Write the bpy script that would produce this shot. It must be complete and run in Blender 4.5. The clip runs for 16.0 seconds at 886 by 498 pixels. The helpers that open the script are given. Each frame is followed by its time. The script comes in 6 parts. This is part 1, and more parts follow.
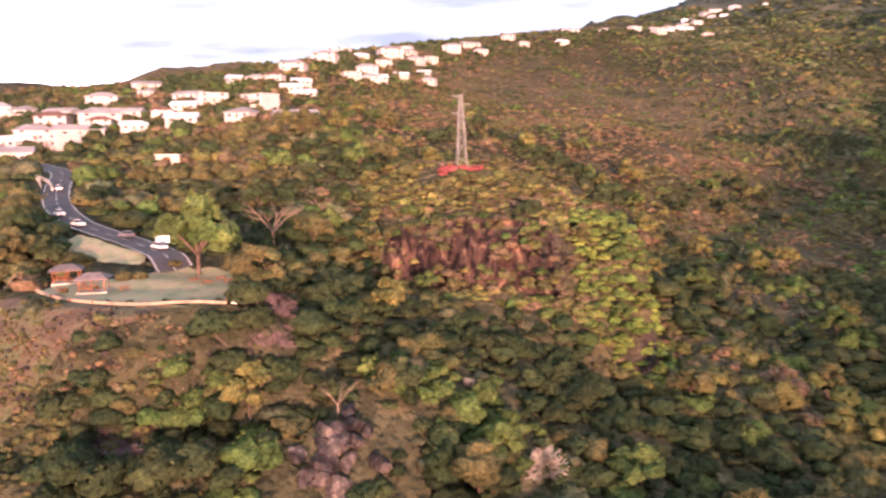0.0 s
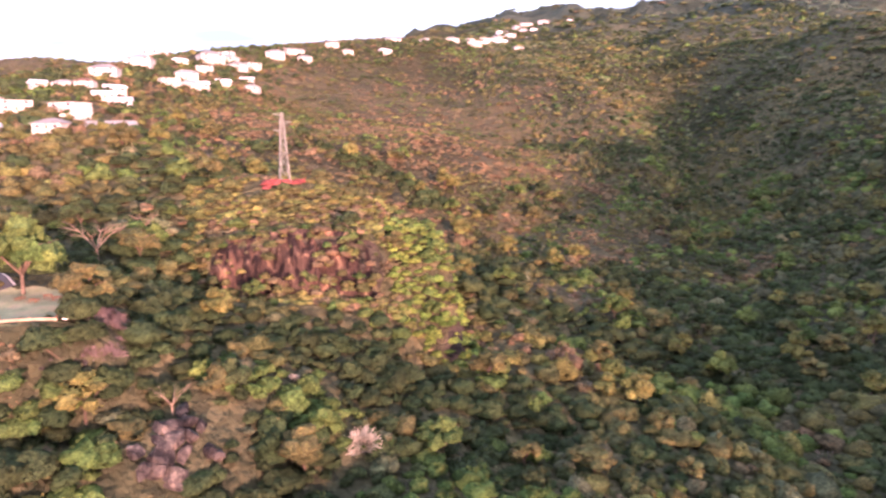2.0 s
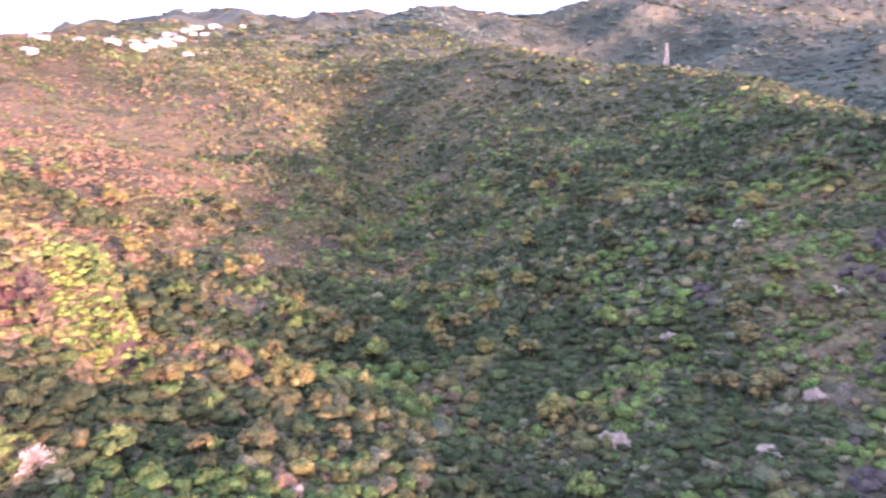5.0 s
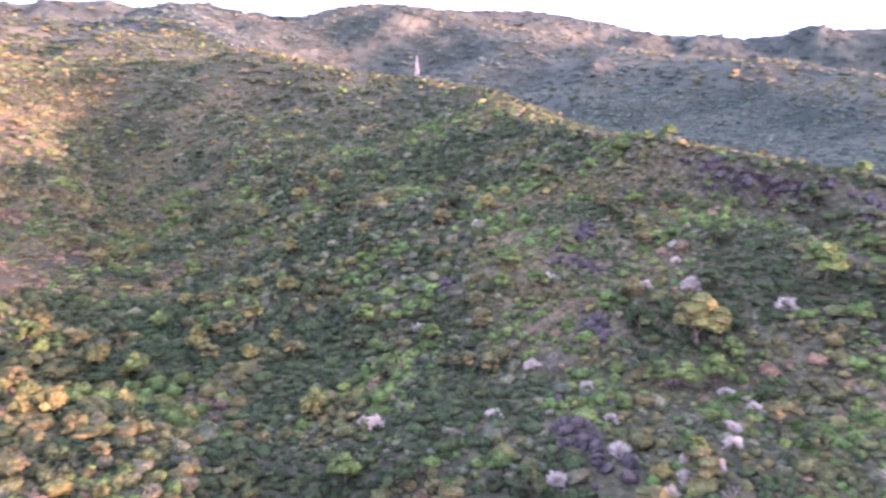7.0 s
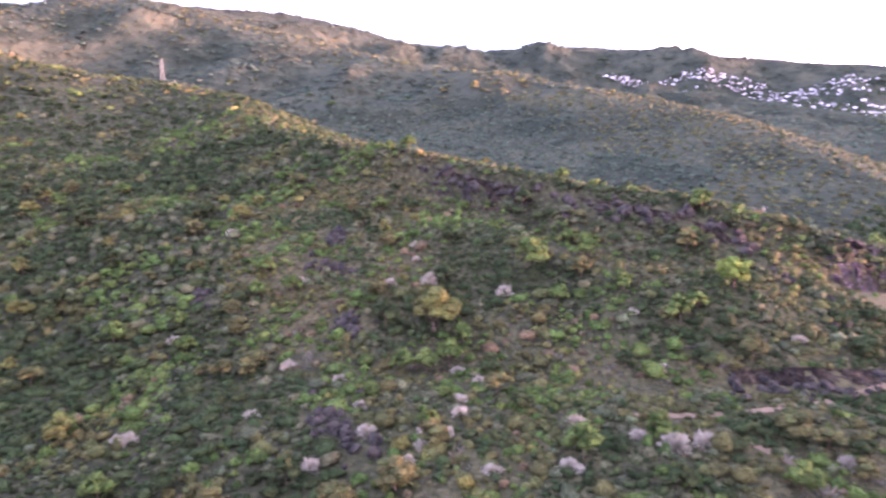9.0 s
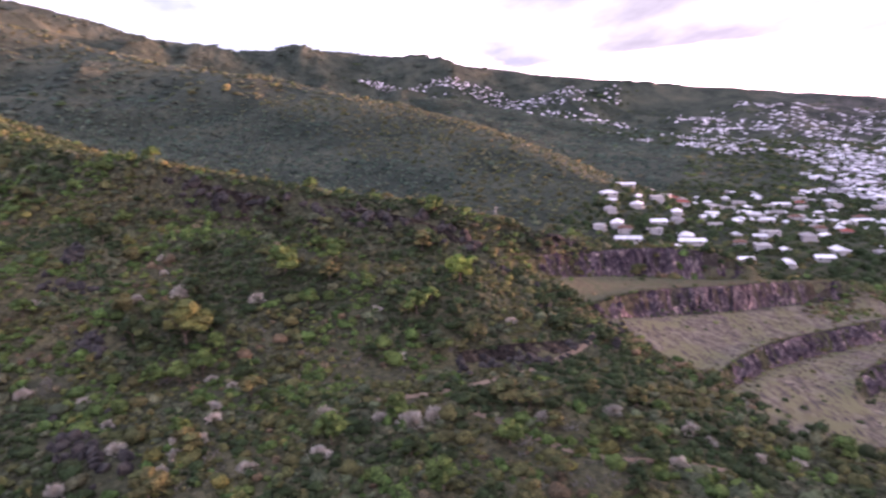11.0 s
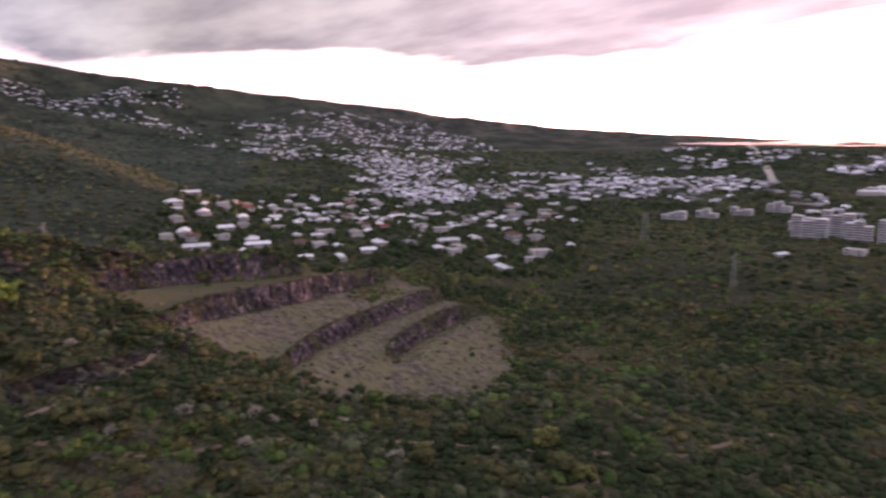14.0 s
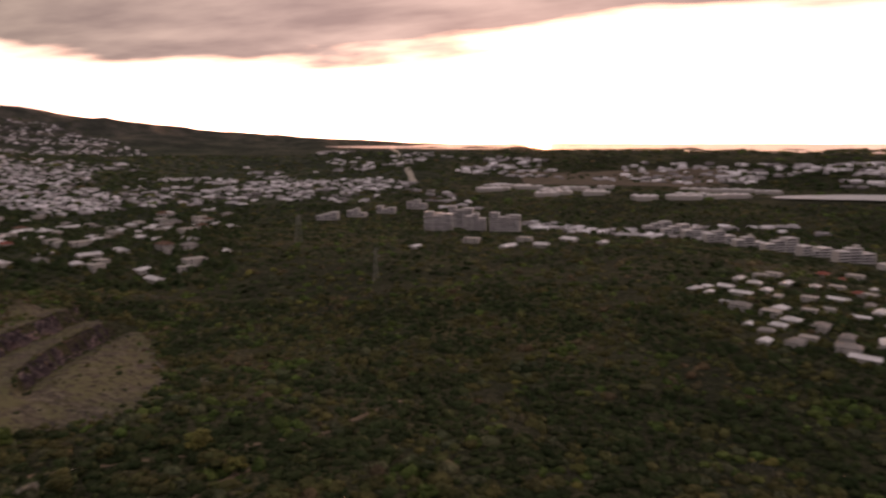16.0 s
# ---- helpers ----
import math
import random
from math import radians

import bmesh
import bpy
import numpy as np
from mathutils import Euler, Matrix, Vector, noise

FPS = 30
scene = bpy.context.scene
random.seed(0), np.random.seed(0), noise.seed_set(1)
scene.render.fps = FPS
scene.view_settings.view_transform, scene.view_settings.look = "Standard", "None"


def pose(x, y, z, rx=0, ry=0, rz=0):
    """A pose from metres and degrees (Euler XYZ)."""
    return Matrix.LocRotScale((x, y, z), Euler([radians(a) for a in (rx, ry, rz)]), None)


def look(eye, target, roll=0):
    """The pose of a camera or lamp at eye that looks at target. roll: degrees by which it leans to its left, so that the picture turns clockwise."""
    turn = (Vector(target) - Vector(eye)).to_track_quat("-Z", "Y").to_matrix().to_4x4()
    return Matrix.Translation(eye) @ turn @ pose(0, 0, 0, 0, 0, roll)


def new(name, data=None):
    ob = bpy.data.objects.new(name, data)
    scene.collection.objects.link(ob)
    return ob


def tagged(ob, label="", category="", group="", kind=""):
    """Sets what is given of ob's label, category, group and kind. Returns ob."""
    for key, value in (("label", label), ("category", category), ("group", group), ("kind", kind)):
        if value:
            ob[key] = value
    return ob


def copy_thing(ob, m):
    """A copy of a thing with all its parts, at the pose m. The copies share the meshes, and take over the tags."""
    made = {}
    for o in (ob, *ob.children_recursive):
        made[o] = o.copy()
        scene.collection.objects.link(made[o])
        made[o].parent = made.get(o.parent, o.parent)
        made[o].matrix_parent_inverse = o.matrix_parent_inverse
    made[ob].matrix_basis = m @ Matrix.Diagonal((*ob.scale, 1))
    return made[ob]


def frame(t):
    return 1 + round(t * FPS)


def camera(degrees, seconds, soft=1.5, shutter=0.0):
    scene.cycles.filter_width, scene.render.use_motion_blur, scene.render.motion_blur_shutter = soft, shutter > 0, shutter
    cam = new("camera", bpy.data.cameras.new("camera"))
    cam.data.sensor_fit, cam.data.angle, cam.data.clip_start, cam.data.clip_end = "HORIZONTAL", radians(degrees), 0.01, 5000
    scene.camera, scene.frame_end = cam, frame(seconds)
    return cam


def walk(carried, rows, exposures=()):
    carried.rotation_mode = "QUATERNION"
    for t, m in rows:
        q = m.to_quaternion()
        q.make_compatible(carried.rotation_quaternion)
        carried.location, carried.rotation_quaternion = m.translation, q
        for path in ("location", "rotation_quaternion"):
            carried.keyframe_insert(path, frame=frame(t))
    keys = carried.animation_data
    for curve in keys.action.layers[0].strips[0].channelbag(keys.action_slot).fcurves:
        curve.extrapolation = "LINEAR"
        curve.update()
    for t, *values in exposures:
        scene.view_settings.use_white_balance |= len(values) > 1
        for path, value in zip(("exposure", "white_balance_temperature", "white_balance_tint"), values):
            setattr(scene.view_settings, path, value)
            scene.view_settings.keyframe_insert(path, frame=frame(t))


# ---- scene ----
# ---------------------------------------------------------------- camera
cam = camera(65.8, 16.0, soft=2.55, shutter=0.5)
PATH = [
    (0.0, (-0.11, -1.14, 160.21), (-1.19, 97.80, 145.72), -1.01),
    (0.5, (0.73, -6.29, 161.21), (5.67, 92.52, 146.67), -0.96),
    (1.0, (1.37, -11.32, 162.27), (12.38, 87.01, 147.74), -0.94),
    (1.5, (1.83, -16.79, 163.43), (19.07, 80.63, 148.87), -0.92),
    (2.0, (2.04, -22.15, 164.55), (24.82, 74.12, 149.96), -0.98),
    (2.5, (2.11, -27.64, 165.70), (30.75, 67.05, 151.08), -0.99),
    (3.0, (1.69, -33.20, 166.82), (37.23, 59.11, 152.11), -0.98),
    (3.5, (1.02, -38.62, 167.93), (43.48, 50.71, 153.23), -1.00),
    (6.0, (-7.23, -65.69, 173.29), (66.53, 0.15, 158.30), -1.15),
    (6.5, (-10.37, -70.40, 174.43), (68.58, -10.91, 159.34), -1.20),
    (7.0, (-13.68, -74.83, 175.35), (70.07, -22.31, 160.23), -1.17),
    (7.5, (-17.39, -79.09, 176.26), (70.55, -33.96, 161.12), -1.18),
    (8.0, (-21.02, -83.22, 177.48), (70.27, -45.35, 162.23), -1.18),
    (8.5, (-25.28, -87.03, 178.67), (68.90, -57.15, 163.28), -1.24),
    (9.0, (-30.44, -91.01, 179.75), (65.93, -69.27, 164.30), -1.23),
    (11.5, (-58.45, -102.34, 186.11), (38.11, -122.91, 170.22), -1.06),
    (12.0, (-63.53, -102.23, 186.94), (30.68, -131.77, 171.03), -0.92),
    (12.5, (-68.62, -102.03, 187.93), (22.41, -140.24, 171.97), -0.88),
    (13.0, (-73.91, -101.52, 188.89), (13.00, -148.30, 172.82), -0.79),
    (13.5, (-79.26, -100.11, 189.98), (2.14, -155.91, 173.82), -0.62),
    (14.0, (-85.28, -97.88, 191.13), (-11.42, -163.32, 174.96), -0.52),
    (14.5, (-91.76, -96.09, 192.29), (-26.30, -169.94, 176.14), -0.39),
    (15.0, (-98.15, -93.63, 193.48), (-41.63, -174.52, 177.33), -0.41),
    (15.5, (-104.33, -90.03, 194.47), (-58.20, -177.27, 178.36), -0.21),
    (16.0, (-110.28, -85.72, 195.37), (-75.25, -177.99, 179.27), -0.20),
]
EXPOSURES = [(0.0, 2.7, 6300, 56), (3.5, 3.65, 5600, 66), (7.0, 4.28, 5500, 76), (9.0, 3.9, 5850, 74), (11.5, 2.75, 6200, 68), (12.5, 2.55, 6400, 72), (14.5, 1.75, 6900, 60), (16.0, 1.15, 8300, 60)]
walk(cam, [(t, look(eye, target, roll)) for t, eye, target, roll in PATH], EXPOSURES)

# ---------------------------------------------------------------- light
SUN_EL, SUN_AZ = 1.3, 167.0  # degrees; azimuth clockwise from +y
_e, _a = radians(SUN_EL), radians(SUN_AZ)
SUN_DIR = Vector((math.sin(_a) * math.cos(_e), math.cos(_a) * math.cos(_e), math.sin(_e)))
sun = new("sun", bpy.data.lights.new("sun", "SUN"))
sun.data.energy, sun.data.angle, sun.data.color = 1.75, radians(1.6), (1.0, 0.56, 0.31)
sun.matrix_world = look(SUN_DIR * 3000, (0, 0, 0))


def node(nt, kind, *links, **props):
    """A node with its properties set; links are (input, value or socket)."""
    n = nt.nodes.new(kind)
    if "operation" in props:
        n.operation = props["operation"]
    if "use_clamp" in props:
        n.use_clamp = props["use_clamp"]
    if "blend_type" in props:
        n.blend_type = props["blend_type"]
    for key, value in links:
        if isinstance(value, bpy.types.NodeSocket):
            nt.links.new(value, n.inputs[key])
        else:
            n.inputs[key].default_value = value
    return n


def ramp(nt, fac, stops):
    r = nt.nodes.new("ShaderNodeValToRGB")
    nt.links.new(fac, r.inputs[0])
    els = r.color_ramp.elements
    while len(els) < len(stops):
        els.new(0.5)
    for e, (p, c) in zip(els, stops):
        e.position = p
        e.color = (*c, 1) if len(c) == 3 else c
    return r.outputs[0]


def math_node(nt, op, a, b=0.0, clamp=False):
    return node(nt, "ShaderNodeMath", (0, a), (1, b), operation=op, use_clamp=clamp).outputs[0]


def mix(nt, fac, a, b, blend="MIX"):
    n = node(nt, "ShaderNodeMixRGB", (0, fac), blend_type=blend)
    for i, v in ((1, a), (2, b)):
        if isinstance(v, bpy.types.NodeSocket):
            nt.links.new(v, n.inputs[i])
        else:
            n.inputs[i].default_value = (*v, 1)
    return n.outputs[0]


world = bpy.data.worlds.new("evening_sky")
scene.world = world
world.use_nodes = True
wt = world.node_tree
wt.nodes.clear()
coord = wt.nodes.new("ShaderNodeTexCoord").outputs["Generated"]
sky = wt.nodes.new("ShaderNodeTexSky")
sky.sky_type, sky.sun_disc, sky.sun_elevation, sky.sun_rotation = "NISHITA", False, radians(SUN_EL), radians(SUN_AZ)
sky.air_density, sky.dust_density, sky.ozone_density = 1.0, 2.5, 1.0
sep = node(wt, "ShaderNodeSeparateXYZ", (0, coord))
height = sep.outputs[2]
inv = math_node(wt, "DIVIDE", 1.0, math_node(wt, "ADD", math_node(wt, "MAXIMUM", height, 0.0), 0.11))
flat = node(wt, "ShaderNodeVectorMath", (0, coord), operation="SCALE")
wt.links.new(inv, flat.inputs["Scale"])
stretch = node(wt, "ShaderNodeMapping", ("Vector", flat.outputs[0]), ("Scale", (0.42, 0.75, 0.0)), ("Location", (1.7, 0.4, 0.0)))
cloud = node(wt, "ShaderNodeTexNoise", ("Vector", stretch.outputs[0]), ("Scale", 0.9), ("Detail", 6.0), ("Roughness", 0.5)).outputs[0]
toward = node(wt, "ShaderNodeVectorMath", (0, coord), (1, SUN_DIR), operation="DOT_PRODUCT").outputs["Value"]
glow = ramp(wt, toward, [(0.1, (0, 0, 0)), (0.75, (0.45, 0.45, 0.45)), (1.0, (1, 1, 1))])
cover = math_node(wt, "ADD", cloud, math_node(wt, "MULTIPLY", math_node(wt, "SUBTRACT", 0.72, toward), 0.10))
seaward = node(wt, "ShaderNodeVectorMath", (0, coord), (1, (math.sin(radians(195)), math.cos(radians(195)), 0.0)), operation="DOT_PRODUCT").outputs["Value"]
gap = math_node(wt, "MULTIPLY", ramp(wt, seaward, [(0.70, (0, 0, 0)), (1.0, (1, 1, 1))]), 0.055)
ragged = math_node(wt, "MULTIPLY", math_node(wt, "SUBTRACT", cloud, 0.5), 0.16)
near_edge = ramp(wt, math_node(wt, "SUBTRACT", math_node(wt, "ADD", height, ragged), gap), [(0.072, (0, 0, 0)), (0.124, (1, 1, 1))])
bank = math_node(wt, "MULTIPLY", math_node(wt, "MULTIPLY", near_edge, ramp(wt, toward, [(0.1, (0, 0, 0)), (0.4, (1, 1, 1))])), 0.36)
veil = ramp(wt, math_node(wt, "ADD", cover, bank), [(0.33, (0, 0, 0)), (0.42, (0.5, 0.5, 0.5)), (0.56, (1, 1, 1))])
wisps = node(wt, "ShaderNodeTexNoise", ("Vector", stretch.outputs[0]), ("Scale", 2.6), ("Detail", 6.0), ("Roughness", 0.55)).outputs[0]
cloud_rgb = ramp(wt, toward, [(0.15, (0.124, 0.172, 0.172)), (0.55, (0.076, 0.104, 0.088)), (0.78, (0.094, 0.120, 0.108)), (1.0, (0.142, 0.166, 0.162))])
cloud_rgb = mix(wt, 1.0, cloud_rgb, ramp(wt, wisps, [(0.35, (0.62, 0.64, 0.68)), (0.65, (1.5, 1.44, 1.34))]), "MULTIPLY")
rim = math_node(wt, "MULTIPLY", math_node(wt, "MULTIPLY", veil, math_node(wt, "SUBTRACT", 1.0, veil)), math_node(wt, "MULTIPLY", glow, 6.0), True)
haze = ramp(wt, height, [(0.0, (1, 1, 1)), (0.25, (0.85, 0.85, 0.85)), (1.0, (0.75, 0.75, 0.75))])
base = node(wt, "ShaderNodeVectorMath", (0, sky.outputs[0]), operation="SCALE")
base.inputs["Scale"].default_value = 0.12
clear = mix(wt, haze, base.outputs[0], mix(wt, glow, (0.78, 0.77, 0.80), (3.9, 3.05, 2.1)), "ADD")
lines = node(wt, "ShaderNodeTexNoise", ("Vector", node(wt, "ShaderNodeMapping", ("Vector", coord), ("Scale", (2.0, 2.0, 30.0))).outputs[0]), ("Scale", 1.0), ("Detail", 4.0), ("Roughness", 0.5)).outputs[0]
low_band = math_node(wt, "MULTIPLY", ramp(wt, height, [(0.025, (0, 0, 0)), (0.045, (1, 1, 1)), (0.085, (1, 1, 1)), (0.12, (0, 0, 0))]), ramp(wt, toward, [(0.35, (0, 0, 0)), (0.6, (0.96, 0.96, 0.96)), (0.90, (0.96, 0.96, 0.96)), (0.98, (0, 0, 0))]))
streaks = math_node(wt, "MULTIPLY", ramp(wt, lines, [(0.46, (0, 0, 0)), (0.70, (1, 1, 1))]), low_band)
clear = mix(wt, streaks, clear, (0.22, 0.172, 0.148))
sky_rgb = mix(wt, math_node(wt, "MULTIPLY", math_node(wt, "MULTIPLY", veil, near_edge), 0.98), clear, mix(wt, rim, cloud_rgb, (0.70, 0.40, 0.21)))
bg = node(wt, "ShaderNodeBackground", ("Color", sky_rgb), ("Strength", 1.0))
wo = wt.nodes.new("ShaderNodeOutputWorld")
wt.links.new(bg.outputs[0], wo.inputs[0])

# ---------------------------------------------------------------- materials
def material(name, colour, rough=0.85, metal=0.0, vary=0.25, scale=1.0, bump=0.0, bump_scale=6.0, second=None, random_by="", gloss=0.3, leafy=False):
    """A matte or glossy surface: base colour broken up at two scales, with fine relief."""
    m = bpy.data.materials.new(name)
    m.use_nodes = True
    nt = m.node_tree
    bsdf = nt.nodes["Principled BSDF"]
    pos = nt.nodes.new("ShaderNodeNewGeometry")
    n1 = node(nt, "ShaderNodeTexNoise", ("Vector", pos.outputs["Position"]), ("Scale", 0.35 * scale), ("Detail", 5.0)).outputs[0]
    n2 = node(nt, "ShaderNodeTexNoise", ("Vector", pos.outputs["Position"]), ("Scale", 4.0 * scale), ("Detail", 4.0)).outputs[0]
    dark = tuple(c * (1 - vary) for c in colour)
    light = tuple(min(1, c * (1 + vary)) for c in colour)
    a = ramp(nt, n1, [(0.35, dark), (0.65, light)])
    if second:
        a = mix(nt, ramp(nt, n1, [(0.45, (0, 0, 0)), (0.58, (1, 1, 1))]), a, second)
    fine = ramp(nt, n2, [(0.3, (1 - vary,) * 3), (0.7, (1 + vary * 0.6,) * 3)])
    a = mix(nt, 1.0, a, fine, "MULTIPLY")
    if leafy:
        n4 = node(nt, "ShaderNodeTexNoise", ("Vector", pos.outputs["Position"]), ("Scale", 2.2), ("Detail", 4.0), ("Roughness", 0.7)).outputs[0]
        a = mix(nt, 1.0, a, ramp(nt, n4, [(0.32, (0.68, 0.70, 0.73)), (0.5, (1.0, 1.0, 1.0)), (0.70, (1.35, 1.32, 1.24))]), "MULTIPLY")
        stir = node(nt, "ShaderNodeVectorMath", (0, pos.outputs["Position"]), (1, node(nt, "ShaderNodeTexNoise", ("Vector", pos.outputs["Position"]), ("Scale", 3.0), ("Detail", 2.0)).outputs["Color"]), operation="ADD").outputs[0]
        sprigs = node(nt, "ShaderNodeTexVoronoi", ("Vector", stir), ("Scale", 1.7))
        tone = node(nt, "ShaderNodeSeparateXYZ", (0, sprigs.outputs["Color"])).outputs[0]
        a = mix(nt, 1.0, a, ramp(nt, tone, [(0.0, (0.56, 0.60, 0.62)), (0.5, (0.98, 0.98, 0.98)), (1.0, (1.42, 1.38, 1.30))]), "MULTIPLY")
    if random_by:
        src = pos.outputs["Random Per Island"] if random_by == "island" else nt.nodes.new("ShaderNodeObjectInfo").outputs["Random"]
        if random_by == "tones":
            src = pos.outputs["Random Per Island"]
            a = mix(nt, 1.0, a, ramp(nt, src, [(0.0, (0.35, 0.32, 0.32)), (0.35, (0.85, 0.82, 0.82)), (1.0, (1.6, 1.6, 1.62))]), "MULTIPLY")
        if leafy:
            other = math_node(nt, "FRACT", math_node(nt, "MULTIPLY", src, 17.0))
            a = mix(nt, 1.0, a, ramp(nt, src, [(0.0, (0.72, 0.74, 0.76)), (0.5, (1.0, 1.0, 1.0)), (0.85, (1.18, 1.16, 1.12)), (1.0, (1.42, 1.38, 1.28))]), "MULTIPLY")
            a = mix(nt, 1.0, a, ramp(nt, other, [(0.0, (0.90, 1.05, 0.98)), (0.6, (1.0, 1.0, 1.0)), (1.0, (1.10, 0.99, 0.96))]), "MULTIPLY")
        else:
            a = mix(nt, 1.0, a, ramp(nt, src, [(0.0, (0.84, 0.84, 0.84)), (1.0, (1.18, 1.17, 1.16))]), "MULTIPLY")
    nt.links.new(a, bsdf.inputs["Base Color"])
    bsdf.inputs["Roughness"].default_value = rough
    bsdf.inputs["Metallic"].default_value = metal
    bsdf.inputs["Specular IOR Level"].default_value = gloss
    if bump:
        n3 = node(nt, "ShaderNodeTexNoise", ("Vector", pos.outputs["Position"]), ("Scale", bump_scale), ("Detail", 5.0)).outputs[0]
        if leafy:
            n3 = math_node(nt, "SUBTRACT", n3, math_node(nt, "MULTIPLY", sprigs.outputs["Distance"], 0.55))
        b = node(nt, "ShaderNodeBump", ("Strength", 0.7), ("Distance", bump), ("Height", n3))
        nt.links.new(b.outputs[0], bsdf.inputs["Normal"])
    return m


def cliff_material(name, dark, middle, light, drawn=0.2):
    """Broken rock: upright fractures and stains, pale fresh patches."""
    m = bpy.data.materials.new(name)
    m.use_nodes = True
    nt = m.node_tree
    bsdf = nt.nodes["Principled BSDF"]
    pos = nt.nodes.new("ShaderNodeNewGeometry").outputs["Position"]
    tall = node(nt, "ShaderNodeMapping", ("Vector", pos), ("Scale", (1.0, 1.0, drawn)))
    n1 = node(nt, "ShaderNodeTexNoise", ("Vector", tall.outputs[0]), ("Scale", 0.42), ("Detail", 6.0), ("Roughness", 0.65)).outputs[0]
    n2 = node(nt, "ShaderNodeTexVoronoi", ("Vector", tall.outputs[0]), ("Scale", 0.55)).outputs["Distance"]
    c = ramp(nt, n1, [(0.44, dark), (0.50, middle), (0.56, middle), (0.63, light)])
    n3 = node(nt, "ShaderNodeTexNoise", ("Vector", pos), ("Scale", 0.07), ("Detail", 3.0)).outputs[0]
    c = mix(nt, 1.0, c, ramp(nt, n3, [(0.36, (0.62, 0.60, 0.66)), (0.52, (1.0, 1.0, 1.0)), (0.64, (1.75, 1.6, 1.5))]), "MULTIPLY")
    c = mix(nt, 1.0, c, ramp(nt, n2, [(0.0, (1.25, 1.2, 1.15)), (0.9, (0.6, 0.6, 0.65))]), "MULTIPLY")
    nt.links.new(c, bsdf.inputs["Base Color"])
    bsdf.inputs["Roughness"].default_value = 0.92
    bsdf.inputs["Specular IOR Level"].default_value = 0.15
    b = node(nt, "ShaderNodeBump", ("Strength", 1.0), ("Distance", 1.2), ("Height", n1))
    nt.links.new(b.outputs[0], bsdf.inputs["Normal"])
    return m


def ground_material():
    """Hillside: low scrub and dry grass on volcanic soil, bare rock where it is steep; haze is tinted into the far
    slopes.
    """
    m = bpy.data.materials.new("hillside")
    m.use_nodes = True
    nt = m.node_tree
    bsdf = nt.nodes["Principled BSDF"]
    g = nt.nodes.new("ShaderNodeNewGeometry")
    p = g.outputs["Position"]

    def nz(scale, detail=5.0):
        return node(nt, "ShaderNodeTexNoise", ("Vector", p), ("Scale", scale), ("Detail", detail), ("Roughness", 0.6)).outputs[0]

    warp = node(nt, "ShaderNodeTexNoise", ("Vector", p), ("Scale", 0.5), ("Detail", 3.0))
    bent = node(nt, "ShaderNodeVectorMath", (0, p), (1, node(nt, "ShaderNodeVectorMath", (0, warp.outputs["Color"]), operation="SCALE").outputs[0]), operation="ADD")
    bent.inputs[1].links[0].from_node.inputs["Scale"].default_value = 2.2
    cells = node(nt, "ShaderNodeTexVoronoi", ("Vector", bent.outputs[0]), ("Scale", 0.42))
    big_cells = node(nt, "ShaderNodeTexVoronoi", ("Vector", bent.outputs[0]), ("Scale", 0.12))
    tone = node(nt, "ShaderNodeSeparateXYZ", (0, cells.outputs["Color"])).outputs[0]
    scrub = ramp(nt, math_node(nt, "ADD", math_node(nt, "MULTIPLY", nz(0.16), 0.6), math_node(nt, "MULTIPLY", tone, 0.4)), [(0.30, (0.040, 0.044, 0.027)), (0.5, (0.060, 0.065, 0.036)), (0.70, (0.100, 0.099, 0.056))])
    grass = ramp(nt, nz(0.5), [(0.3, (0.076, 0.070, 0.042)), (0.7, (0.122, 0.104, 0.064))])
    at = node(nt, "ShaderNodeSeparateXYZ", (0, p))
    north = node(nt, "ShaderNodeMapRange", (0, at.outputs[1]), (1, 250.0), (2, 430.0)).outputs[0]
    west = node(nt, "ShaderNodeMapRange", (0, at.outputs[0]), (1, 430.0), (2, 310.0)).outputs[0]
    dry_side = math_node(nt, "MULTIPLY", math_node(nt, "MULTIPLY", north, west), 0.55)
    patchy = ramp(nt, nz(0.02), [(0.46, (0, 0, 0)), (0.72, (0.2, 0.2, 0.2))])
    veg = mix(nt, math_node(nt, "ADD", patchy, dry_side, True), scrub, grass)
    # bluish green painted over the eastern slopes as distance haze
    east_haze = node(nt, "ShaderNodeMapRange", (0, at.outputs[0]), (1, 480.0), (2, 800.0)).outputs[0]
    veg = mix(nt, math_node(nt, "MULTIPLY", east_haze, 0.8), veg, ramp(nt, nz(0.1), [(0.3, (0.044, 0.060, 0.046)), (0.7, (0.074, 0.092, 0.068))]))
    # paler greyish tint on the high seaward slopes, haze put into the colour
    seaward = node(nt, "ShaderNodeMapRange", (0, math_node(nt, "ADD", at.outputs[1], math_node(nt, "MULTIPLY", at.outputs[0], 0.62))), (1, 0.0), (2, -500.0)).outputs[0]
    upland_haze = math_node(nt, "MULTIPLY", seaward, node(nt, "ShaderNodeMapRange", (0, at.outputs[2]), (1, 130.0), (2, 230.0)).outputs[0])
    veg = mix(nt, math_node(nt, "MULTIPLY", upland_haze, 0.8), veg, ramp(nt, nz(0.012), [(0.38, (0.064, 0.070, 0.060)), (0.62, (0.118, 0.110, 0.098))]))
    woods_far = ramp(nt, nz(0.006, 6.0), [(0.42, (0.55, 0.62, 0.62)), (0.55, (1.0, 1.0, 1.0)), (0.68, (1.45, 1.3, 1.2))])
    veg = mix(nt, 1.0, veg, woods_far, "MULTIPLY")
    rock = ramp(nt, nz(0.3), [(0.3, (0.032, 0.027, 0.025)), (0.55, (0.064, 0.054, 0.044)), (0.72, (0.110, 0.094, 0.074))])
